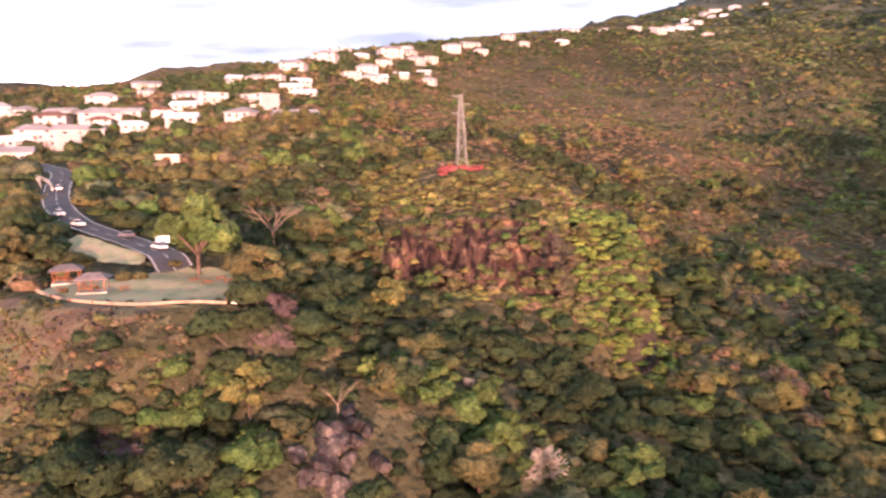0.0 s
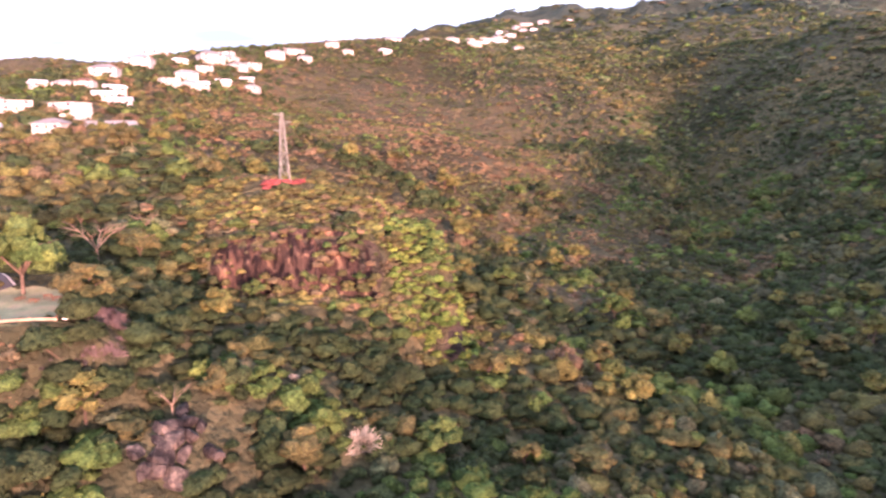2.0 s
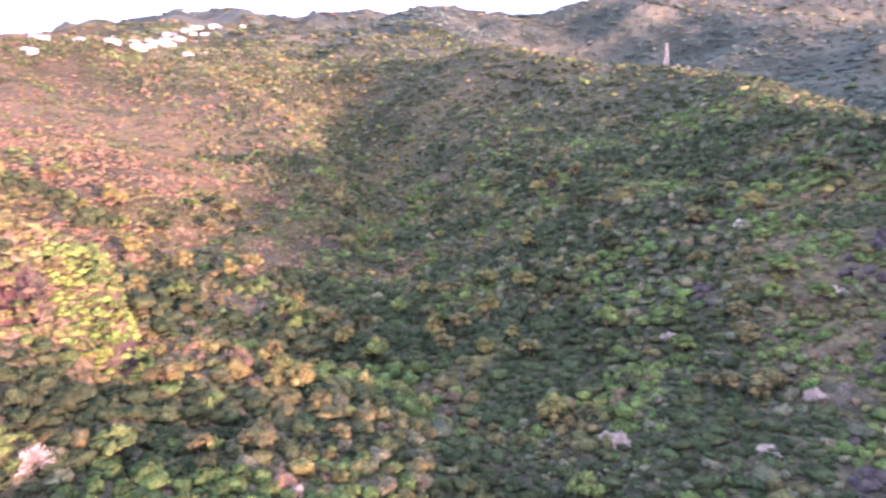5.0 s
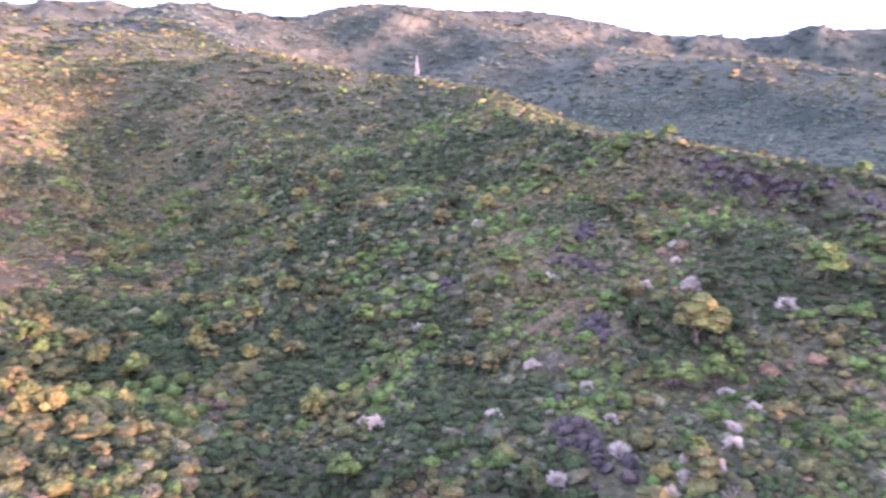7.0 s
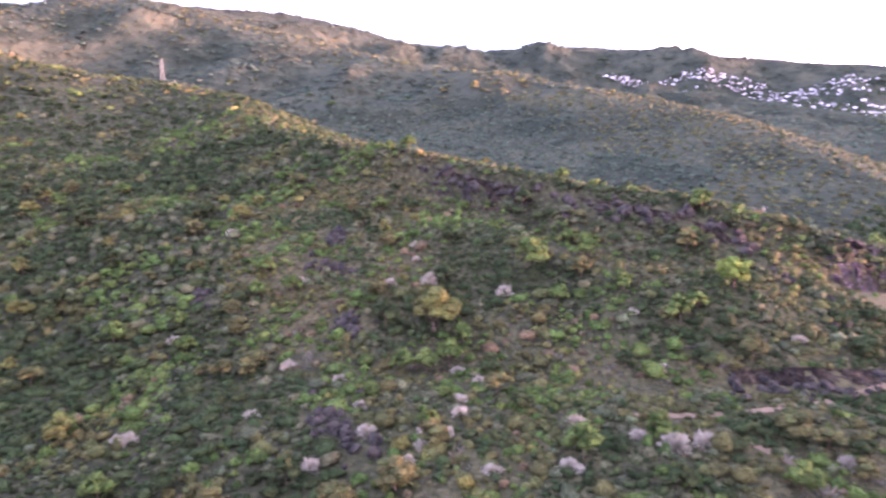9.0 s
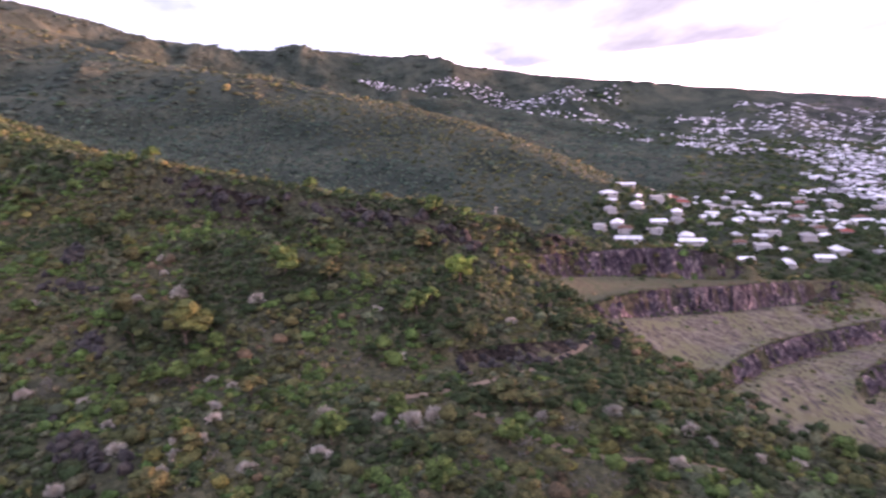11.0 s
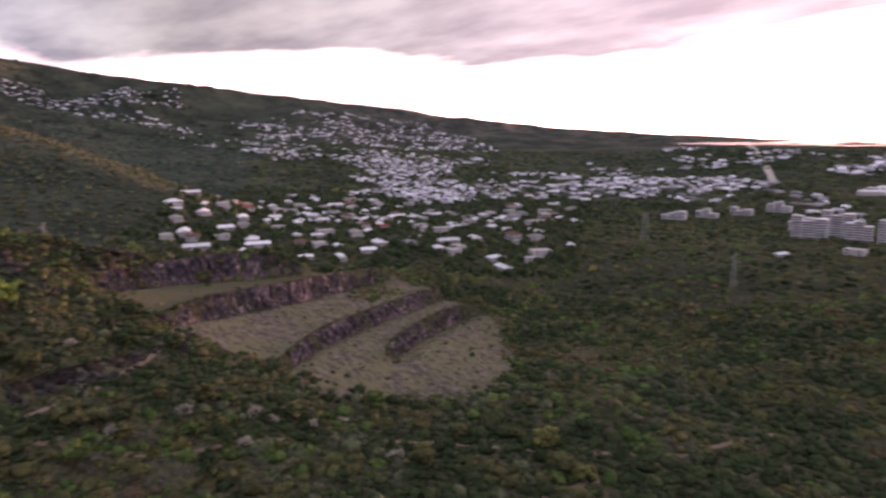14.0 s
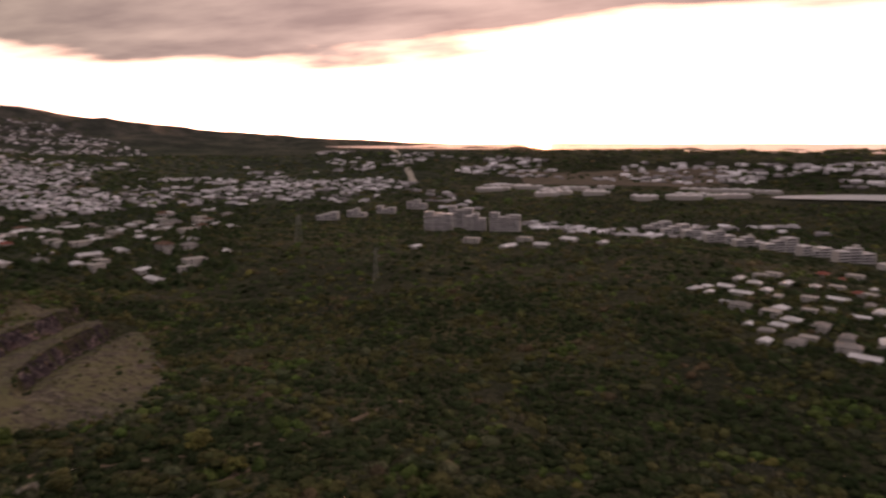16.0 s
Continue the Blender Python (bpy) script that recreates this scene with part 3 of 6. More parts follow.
def bush_mesh(rng, tufts, tall=0.74):
    """A crown about one metre in radius: a ragged skin of lobes, with leaf sprays standing out all over it."""
    segs, rings, sprays = (10, 5, 66) if tufts > 80 else (8, 4, 26) if tufts > 40 else (7, 3, 10) if tufts > 10 else (5, 2, 4) if tufts > 3 else (5, 2, 1)
    lobes = rng.normal(size=(int(rng.integers(7, 12)), 3))
    lobes[:, 2] = np.abs(lobes[:, 2]) * 0.8 - 0.1
    lobes /= np.linalg.norm(lobes, axis=1)[:, None]
    amp = rng.uniform(0.25, 0.55, len(lobes))
    lean = rng.uniform(-0.15, 0.15, 2)

    def at(d):
        r = 0.60 + (amp * np.clip(lobes @ d, 0, 1) ** 9).max() + rng.normal(0, 0.055)
        return d * r * (1, 1, tall) + (lean[0] * d[2], lean[1] * d[2], 0.25 * tall)

    verts, faces = [at(np.array((0.0, 0.0, 1.0)))], []
    for i in range(1, rings + 1):
        th, turn = 1.8 * i / rings, rng.uniform(0, 6.28 / segs)
        for k in range(segs):
            a = 6.2832 * k / segs + turn * 0.5 + rng.normal(0, 0.12)
            verts.append(at(np.array((math.sin(th) * math.cos(a), math.sin(th) * math.sin(a), math.cos(th)))))
    for k in range(segs):
        faces.append([0, 1 + k, 1 + (k + 1) % segs])
        for i in range(rings - 1):
            p, q = 1 + i * segs + k, 1 + i * segs + (k + 1) % segs
            faces += [[p, p + segs, q], [q, p + segs, q + segs]]
    middle = np.array((0, 0, 0.1 * tall))
    skin = len(verts)
    for _ in range(sprays):
        i = int(rng.integers(skin))
        d = (verts[i] - middle) / np.linalg.norm(verts[i] - middle)
        u = np.cross(d, rng.normal(size=3))
        u /= np.linalg.norm(u)
        v = np.cross(d, u)
        w = rng.uniform(0.10, 0.24) * (0.75 if sprays > 50 else 1.0 if sprays > 20 else 1.4)
        out = d * rng.uniform(0.02, 0.34) * w / 0.22 * 0.6
        o = len(verts)
        verts += [verts[i] + (u * rng.uniform(0.8, 1.5) + v * 0.45) * w + out, verts[i] + (u * rng.uniform(0.5, 1.2) - v * 0.65) * w + out * rng.uniform(0.2, 1.5)]
        faces.append([i, o, o + 1])
    return np.array(verts, float), faces


def twig_mesh(rng, twigs):
    """A leafless bush: thin forked twigs fanning out of one foot, longer on some sides."""
    verts, faces = [], []
    sides = rng.uniform(0, 6.28, 4)
    for k in range(twigs):
        a, e = sides[k % 4] + rng.normal(0, 0.7), np.clip(rng.normal(0.75, 0.5), 0.05, 1.5)
        d = np.array((math.cos(a) * math.cos(e), math.sin(a) * math.cos(e), math.sin(e)))
        n = np.cross(d, rng.normal(size=3))
        n /= np.linalg.norm(n)
        foot = d * rng.uniform(0.25, 0.7)
        tip = d * rng.uniform(0.5, 1.0) * (1 + 0.22 * math.sin(3 * a + 2 * e)) * (1, 1, 0.85)
        o = len(verts)
        verts += [foot, tip + n * (0.045 if twigs < 100 else 0.030), tip - n * (0.04 if twigs < 100 else 0.028) + d * 0.1]
        faces.append([o, o + 1, o + 2])
    return np.array(verts, float), faces


def spread_out(name, label, templates, places, mat):
    """One joined sheet of plants: every place is x, y, z, radius, height factor."""
    rng = np.random.default_rng(len(places))
    verts, tris, off = [], [], 0
    pick = rng.integers(len(templates), size=len(places))
    for k, (tv, tf) in enumerate(templates):
        sel = places[pick == k]
        if not len(sel):
            continue
        a = rng.uniform(0, 6.28, len(sel))
        c, s = np.cos(a)[:, None], np.sin(a)[:, None]
        x = (tv[None, :, 0] * c - tv[None, :, 1] * s) * sel[:, 3:4] + sel[:, 0:1]
        y = (tv[None, :, 0] * s + tv[None, :, 1] * c) * sel[:, 3:4] + sel[:, 1:2]
        z = tv[None, :, 2] * sel[:, 3:4] * sel[:, 4:5] + sel[:, 2:3]
        verts.append(np.stack([x, y, z], -1).reshape(-1, 3))
        f = np.array(tf)
        tris.append((f[None] + (np.arange(len(sel)) * len(tv))[:, None, None] + off).reshape(-1, 3))
        off += len(sel) * len(tv)
    if not verts:
        return
    verts, tris = np.concatenate(verts), np.concatenate(tris)
    me = bpy.data.meshes.new(name)
    me.vertices.add(len(verts))
    me.vertices.foreach_set("co", verts.ravel().astype(np.float32))
    me.loops.add(tris.size)
    me.loops.foreach_set("vertex_index", tris.ravel().astype(np.int32))
    me.polygons.add(len(tris))
    me.polygons.foreach_set("loop_start", np.arange(0, tris.size, 3, dtype=np.int32))
    me.polygons.foreach_set("use_smooth", np.ones(len(tris), bool))
    me.update(calc_edges=True)
    me.materials.append(mat)
    tagged(new(name, me), label, "scrub", kind="stuff")


def cleared(x, y):
    """Where no scrub grows: road, lawn, quarry floors, tracks, roofs."""
    out = np.zeros(x.shape, bool)
    for line, r in CLEARINGS:
        d2, _ = near_line(x, y, [(a, b, 0) for a, b in line])
        out |= d2 < r * r
    for ax, ay, r in HOUSE_SPOTS:
        out |= (x - ax) ** 2 + (y - ay) ** 2 < r * r
    return out


def quarry_zone(x, y):
    """Inside the worked ground of the quarry."""
    poly = [(345, -205), (356, -300), (362, -362), (376, -437), (325, -505), (296, -492), (245, -452), (190, -400), (170, -345), (192, -300), (228, -250), (296, -226)]
    inside = np.zeros(x.shape, bool)
    for (ax, ay), (bx, by) in zip(poly, poly[1:] + poly[:1]):
        cross = (ay > y) != (by > y)
        t = (bx - ax) * (y - ay) / ((by - ay) if by != ay else 1e-9) + ax
        inside ^= cross & (x < t)
    return inside


def scatter(rng, x0, x1, y0, y1, step, test):
    gx, gy = np.meshgrid(np.arange(x0, x1, step), np.arange(y0, y1, step))
    x = gx.ravel() + rng.uniform(-0.55, 0.55, gx.size) * step
    y = gy.ravel() + rng.uniform(-0.55, 0.55, gx.size) * step
    ok = test(x, y)
    return x[ok], y[ok]


CLEARINGS = [
    ([(-70, 127), (-58, 128), (-48, 130)], 11.0),
    ([(-6, 221), (3, 224), (12, 221)], 5.0),
    ([(-78, 122), (-66, 118), (-54, 117), (-42, 120)], 5.0),
    ([(-70, 140), (-60, 144), (-52, 142)], 5.0),
    ([(388, 17), (371, -40), (359, -89), (348, -134), (340, -156), (325, -170)], 4.5),
    ([(-62, 145), (-69, 152), (-81, 159), (-96, 170), (-104, 179), (-114, 196), (-123, 215), (-129, 229), (-150, 252)], 6.5),
]
CLEARINGS += [([(-250, -1575), (-420, -1620), (-560, -1650)], 85.0), ([(1300, -2950), (1000, -2500), (755, -2070), (620, -1800)], 30.0)]
CLEARINGS += [  # bare rock, the earth slope below the terrace, the knoll's cliff
    ([(193, 9), (180, -10), (168, -20)], 7.0),
    ([(271, 27), (267, 14)], 6.0),
    ([(285, 114), (281, 105)], 4.5),
    ([(311, 58), (305, 40)], 5.0),
    ([(338, 62), (330, 48)], 5.0),
    ([(239, -142), (242, -165), (246, -188), (252, -204)], 6.5),
    ([(-80, 116), (-72, 104), (-66, 92), (-62, 82)], 5.0),
    ([(-68, 112), (-54, 110), (-46, 112)], 3.5),
    ([(-22, 101), (-19, 106), (-15, 111)], 6.0),
    ([(-87, 153), (-80, 149), (-70, 144)], 4.0),  # verge of the hill road
    ([(-33, 118), (-32, 132)], 3.5),
    ([(-54, 98), (-46, 98)], 3.0),
    ([(-14, 184), (6, 184), (28, 182)], 6.0),
]
HOUSE_SPOTS = []


def plant_mix(x, y):
    """Shares of dark, olive, yellow, dry and leafless plants, and their size, over the ground."""
    x = x + fbm(x, y, 70, 3, 3) * 28
    y = y + fbm(x, y, 70, 3, 4) * 28

    def soft(v, a, b):
        return np.clip((v - a) / (b - a), 0, 1)

    places = [  # weight, shares of dark, sage, olive, yellow, dry, leafless; size
        (0.15 + 0 * x, (0.36, 0.10, 0.40, 0.06, 0.07, 0.01), 1.0),
        (4 * (1 - soft(np.hypot((x - 18) / 52, (y - 203) / 34), 0.75, 1.1)), (0.08, 0.0, 0.40, 0.30, 0.22, 0.0), 0.7),
        (2 * soft(y, 280, 360) * soft(-x, -345, -300), (0.06, 0.02, 0.42, 0.03, 0.46, 0.01), 0.78),
        (2 * soft(y, 90, 150) * soft(-y, -340, -280) * soft(x, 40, 80) * soft(-x, -270, -215), (0.38, 0.04, 0.40, 0.06, 0.11, 0.01), 1.12),
        (2 * soft(x, 225, 280) * soft(y, 60, 130), (0.38, 0.14, 0.42, 0.04, 0.01, 0.01), 1.0),
        (2 * soft(x, 110, 150) * soft(-y, -110, -50) * soft(y, -330, -260), (0.42, 0.12, 0.36, 0.03, 0.03, 0.04), 0.9),
        (2 * soft(-x, -60, -30) * soft(y, 40, 70) * soft(-y, -185, -160), (0.46, 0.02, 0.41, 0.07, 0.03, 0.01), 1.1),
        (5 * (1 - soft(np.hypot((x + 74) / 28, (y - 109) / 9), 0.7, 1.15)), (0.28, 0.05, 0.45, 0.14, 0.08, 0.0), 0.7),
        (6 * (1 - soft(np.hypot((x - 46) / 16, (y - 184) / 20), 0.7, 1.2)), (0.0, 0.0, 0.12, 0.88, 0.0, 0.0), 1.15),
        # ravine: dark leaf colour stands in for the knoll's shadow
        (7 * (1 - soft(np.sqrt(near_line(x, y, [(a + 6, b + 12, c) for a, b, c in RELIEF["ravine"]])[0]), 20, 32)), (0.85, 0.05, 0.10, 0.0, 0.0, 0.0), 1.05),
        (9 * (1 - soft(np.sqrt(near_line(x, y, [(-60, 362, 0), (-37, 374, 0), (-7, 389, 0), (29, 392, 0), (62, 395, 0), (84, 376, 0)])[0]), 8, 13)), (0.95, 0.0, 0.05, 0.0, 0.0, 0.0), 1.15),
        (2 * soft(-y, 290, 350), (0.50, 0.06, 0.36, 0.02, 0.05, 0.01), 1.0),
        (2 * soft(-x, 20, 60) * soft(y, 170, 230), (0.26, 0.04, 0.44, 0.08, 0.18, 0.0), 0.9),
        (4 * soft(x, 480, 640), (0.60, 0.10, 0.27, 0.01, 0.02, 0.0), 1.0),
    ]
    total = sum(w for w, _, _ in places)
    share = np.stack([sum(w * c[k] for w, c, _ in places) / total for k in range(6)])
    return share, sum(w * f for w, _, f in places) / total


def steepness(x, y):
    """Rise over run of the ground."""
    return np.hypot(height_at(x + 3, y) - height_at(x - 3, y), height_at(x, y + 3) - height_at(x, y - 3)) / 6


def knoll_cover(rng):
    """Low close scrub over the knoll, lime green creepers on its flank."""
    x, y = scatter(rng, -27, 68, 170, 238, 1.9, lambda a, b: ~cleared(a, b) & ((a < -16) | (a > 29) | (b < 177) | (b > 190) | (rng.random(len(a)) < 0.12)))
    z = height_at(x, y)
    lime = np.hypot((x - 47) / 15, (y - 187) / 21) + rng.normal(0, 0.16, len(x)) < 0.98
    tone = fbm(x, y, 14, 3, 5) + rng.normal(0, 0.25, len(x))
    for key, sel, label in (("lime", lime & (tone > -0.45), "lime green creepers draped over the flank of the knoll"), ("green", lime & (tone <= -0.45), "fresh green creepers on the flank of the knoll"), ("olive", ~lime & (tone > 0.12), "low olive scrub on the knoll"), ("dry", ~lime & (tone <= -0.34), "low dry scrub on the knoll"), ("yellow", ~lime & (tone > -0.34) & (tone <= 0.12), "low yellow-green scrub on the knoll")):
        r = rng.uniform(1.3, 3.0, sel.sum())
        spread_out("scrub", label, [bush_mesh(rng, 14) for _ in range(4)], np.stack([x[sel], y[sel], z[sel] + (np.clip(steepness(x[sel], y[sel]), 0, 1.2) * 0.35 - 0.2) * r, r, rng.uniform(0.5, 0.9, len(r))], -1), LEAF[key])


def woods():
    rng = np.random.default_rng(5)
    knoll_cover(rng)

    def range_to(x, y):  # distance from the drone's line of flight
        d2, _ = near_line(x, y, [(0, 0, 0), (0, -40, 0), (-30, -90, 0), (-110, -85, 0)])
        return np.sqrt(d2)

    def low_slope(x, y):  # the stony slope under the crags
        return (x > 150 + fbm(x, y, 60, 2, 14) * 25) & (x < 410) & (y > -260) & (y < 120 + fbm(x, y, 80, 2, 15) * 50) & ~quarry_zone(x, y)

    zones = [
        ("close", 3.9, lambda x, y: (range_to(x, y) > np.where(y > 45, 66, 135)) & (range_to(x, y) < 165) & (x > -170) & ((x > -60) | (y > 0) | (y < -165)), 100, (1.5, 4.4)),
        ("near", 4.7, lambda x, y: (range_to(x, y) >= 165) & (range_to(x, y) < 290) & (x > -170) & ((x > -60) | (y > 0) | (y < -165)), 60, (1.8, 5.8)),
        ("slope", 3.4, lambda x, y: low_slope(x, y) & (range_to(x, y) >= 165), 17, (1.3, 3.6)),
        ("middle", 5.6, lambda x, y: (range_to(x, y) >= 290) & (range_to(x, y) < 620) & (x > -330) & ((x > -130) | (y > 230) | (y < -300)), 17, (2.0, 5.6)),
        ("fill", 5.4, lambda x, y: (range_to(x, y) >= 290) & (range_to(x, y) < 1150) & (x > -60) & (x < 840) & (y > 190) & (y < 1000), 2, (1.4, 3.0)),
        ("far", 12.0, lambda x, y: (range_to(x, y) >= 620) & (range_to(x, y) < 1450) & (y < x * 0.9 + 1200) & ((x > -300) | ((y < -700) & (x > -600))), 5, (4.4, 8.2)),
        ("distant", 25.0, lambda x, y: (range_to(x, y) >= 1450) & (range_to(x, y) < 2900) & (y < 2200) & (x > -700) & ~((x < 420) & (x > -180) & (y < -1840) & (y > -2080)), 2, (8.0, 17.0)),
        ("mountain", 52.0, lambda x, y: (range_to(x, y) >= 2900) & (range_to(x, y) < 4700) & (x > 900) & (y > -1400), 2, (14.0, 32.0)),
    ]
    for zone, step, test, tufts, (r0, r1) in zones:
        x, y = scatter(rng, -700, 4400, -2400, 3600, step, lambda a, b: test(a, b) & ~cleared(a, b))
        if step < 8 and zone not in ("fill", "slope"):  # steep ground carries more, tier above tier
            x2, y2 = scatter(rng, -250, 800, -600, 800, step, lambda a, b: test(a, b) & ~cleared(a, b))
            more = rng.random(len(x2)) < np.clip((steepness(x2, y2) - 0.28) * 1.5, 0, 1)
            x, y = np.append(x, x2[more]), np.append(y, y2[more])
        q = quarry_zone(x, y)
        if zone in ("near", "middle"):
            thin = low_slope(x, y) & (rng.random(len(x)) < 0.6)
            x, y, q = x[~thin], y[~thin], q[~thin]
        bald = np.hypot((x - 20) / 46, (y - 204) / 28) + fbm(x, y, 30, 2, 9) * 0.2 < 0.95
        keep = (~bald | (rng.random(len(x)) < 0.10)) & (~q | (rng.random(len(x)) < 0.10)) & ((np.hypot((x + 70) / 26, (y - 110) / 8) > 1) | (rng.random(len(x)) < 0.8))
        x, y, q = x[keep], y[keep], q[keep]
        z = height_at(x, y)
        share, size = plant_mix(x, y)
        r = (r0 + (r1 - r0) * rng.random(len(x)) ** 1.9) * size
        r = np.where(q, r * 0.5, r)
        tall = rng.uniform(0.75, 1.35, len(x)) * {"far": 0.75, "distant": 0.5, "mountain": 0.3}.get(zone, 1.0)
        tall = np.where((size < 0.82) & (y > 280), tall * 0.7, tall)
        clump = np.clip(0.5 + 1.0 * fbm(x, y, 30, 3, 7) + rng.normal(0, 0.10, len(x)), 0, 0.999)
        edges = np.cumsum(share, 0)
        kind = (clump[None] > edges).sum(0).clip(0, 5)
        fresh = np.where((x > 130) & (y < 300) & (y > -110), 0.0, 0.15)  # fresh green prevails on the shaded slopes
        kind = np.where((kind == 2) & (fbm(x, y, 24, 3, 11) + rng.normal(0, 0.12, len(x)) > fresh) & (size < 1.15), 6, kind)
        bare = (kind == 5) & (rng.random(len(x)) < 0.12)
        places = np.stack([x, y, z + (np.clip(steepness(x, y), 0, 1.2) * 0.4 - rng.uniform(0.05, 0.4, len(x))) * r * np.minimum(tall, 1), r, tall], -1)[~bare]
        kind = kind[~bare]
        flank = np.hypot((places[:, 0] - 46) / 15, (places[:, 1] - 188) / 20) + rng.normal(0, 0.12, len(places)) < 0.95
        places, kind = places[~flank], kind[~flank]
        px, py = places[:, 0], places[:, 1]  # haze-tinted scrub on the second ridge and the mountains behind
        behind = (px > 700 + np.clip(py - 400, -60, 900) * 0.35) & (py > -0.62 * px + 60) & (py < 0.9 * px + 900)
        kind = np.where(behind & (rng.random(len(px)) < 0.96), 7, kind)
        golden = behind & (np.sqrt(near_line(px, py, RELIEF["second_ridge"])[0]) < 130 + 260 * fbm(px, py, 160, 3, 21) + 50 * rng.random(len(px)))
        kind = np.where(golden & (rng.random(len(px)) < 0.9), np.where(rng.random(len(px)) < 0.75, 1, 2), kind)
        for k, key in enumerate(("dark", "sage", "olive", "yellow", "dry", "grey", "green", "hazed")):
            sel = places[kind == k]
            if key == "grey":
                temps = [twig_mesh(rng, 44 if zone in ("close", "near") else 14) for _ in range(4)]
            else:
                temps = [bush_mesh(rng, tufts) for _ in range(6)]
            spread_out("scrub", {"dark": "dense dark green bushes covering the slopes", "sage": "grey-green scrub covering the slopes", "olive": "olive green scrub covering the slopes", "yellow": "yellow-green bushes among the scrub", "dry": "dry brown bushes among the scrub", "grey": "grey leafless bushes among the scrub", "green": "fresh green bushes among the scrub", "hazed": "grey-green scrub on the far slopes, haze tinted into its colour"}[key], temps, sel, LEAF[key])


# ---------------------------------------------------------------- more surfaces
ASPHALT = material("asphalt", (0.060, 0.060, 0.066), 0.8, vary=0.2, scale=0.6)
PAINT = material("road_paint", (0.62, 0.61, 0.57), 0.7, vary=0.15)
CONCRETE = material("pale_concrete", (0.46, 0.42, 0.36), 0.85, vary=0.2)
LAWN = material("dry_lawn", (0.27, 0.295, 0.170), 0.95, vary=0.25, scale=0.7, second=(0.31, 0.275, 0.175))
EARTH = material("red_earth", (0.110, 0.086, 0.058), 0.95, vary=0.35, scale=0.5, second=(0.088, 0.100, 0.048), bump=0.4, bump_scale=0.8)
def quarry_floor_material():
    """Worked ground: tan grit, yellow-green grass in broad patches, purple rubble in streaks."""
    m = material("quarry_floor_dust", (0.130, 0.117, 0.085), 0.95, vary=0.45, scale=0.6, bump=0.3, bump_scale=0.9)
    nt = m.node_tree
    socket = nt.nodes["Principled BSDF"].inputs["Base Color"]
    base = socket.links[0].from_socket
    pos = nt.nodes.new("ShaderNodeNewGeometry").outputs["Position"]
    long = node(nt, "ShaderNodeMapping", ("Vector", pos), ("Rotation", (0, 0, radians(-55))), ("Scale", (0.35, 1.0, 1.0)))
    n1 = node(nt, "ShaderNodeTexNoise", ("Vector", pos), ("Scale", 0.045), ("Detail", 5.0)).outputs[0]
    n2 = node(nt, "ShaderNodeTexNoise", ("Vector", long.outputs[0]), ("Scale", 0.32), ("Detail", 6.0), ("Roughness", 0.7)).outputs[0]
    a = mix(nt, ramp(nt, n1, [(0.41, (0, 0, 0)), (0.55, (0.85, 0.85, 0.85))]), base, (0.122, 0.124, 0.058))
    a = mix(nt, ramp(nt, n2, [(0.52, (0, 0, 0)), (0.59, (0.95, 0.95, 0.95))]), a, (0.050, 0.042, 0.041))
    nt.links.new(a, socket)
    return m


DUST = quarry_floor_material()
BENCH = material("dry_grass_bench", (0.098, 0.096, 0.054), 0.95, vary=0.35, scale=0.5, second=(0.062, 0.074, 0.036), bump=0.4, bump_scale=0.9)
FIELD = material("ploughed_field", (0.150, 0.115, 0.085), 0.95, vary=0.15, scale=0.1)
WOOD = material("orange_brown_wood", (0.26, 0.105, 0.045), 0.75, vary=0.25, scale=2.0)
SHINGLE = material("weathered_shingle_roof", (0.155, 0.135, 0.135), 0.85, vary=0.2, scale=3.0, random_by="object")
STEEL = material("galvanised_steel", (0.255, 0.27, 0.245), 0.6, 0.2, vary=0.2, scale=1.5)
PORCELAIN = material("brown_insulator", (0.16, 0.11, 0.08), 0.3, vary=0.1)
CAR_WHITE = material("white_car_paint", (0.72, 0.72, 0.72), 0.25, vary=0.03)
CAR_GREY = material("grey_car_paint", (0.22, 0.22, 0.23), 0.3, 0.3, vary=0.05)
TYRE = material("black_rubber", (0.02, 0.02, 0.02), 0.9, vary=0.1)
LAMPGLASS = material("lamp_glass", (0.6, 0.6, 0.58), 0.15, vary=0.05)
SIGNWHITE = material("white_sign_sheet", (0.78, 0.78, 0.76), 0.5, vary=0.04)
RED_ROOF = material("red_tile_roof", (0.30, 0.085, 0.065), 0.75, vary=0.2, scale=1.0)
BROWN_ROOF = material("brown_tile_roof", (0.16, 0.085, 0.06), 0.75, vary=0.2, scale=1.0)
BLOCKWALL = material("apartment_render", (0.50, 0.48, 0.47), 0.8, vary=0.08, scale=0.5)
# near-black colour standing in for the shade inside loggias
SHADE_GAP = material("painted_recess_shade", (0.055, 0.05, 0.052), 0.85, vary=0.1)
LAGOON = material("pale_lagoon_water", (0.62, 0.64, 0.68), 0.4, vary=0.05, scale=0.02, bump=1.0, bump_scale=0.5)
WATER = material("evening_water", (0.10, 0.12, 0.14), 0.32, vary=0.1, scale=0.02, bump=2.5, bump_scale=0.08)
BROWN_TWIG = material("purplish_brown_twigs", (0.165, 0.125, 0.125), 0.9, vary=0.25, scale=0.8, gloss=0.06, random_by="island")
PALE_TWIG = material("pale_bleached_twigs", (0.42, 0.39, 0.33), 0.9, vary=0.2, scale=0.8, gloss=0.06, random_by="island")
TRACK = material("bare_track", (0.20, 0.145, 0.10), 0.95, vary=0.2, scale=0.6)


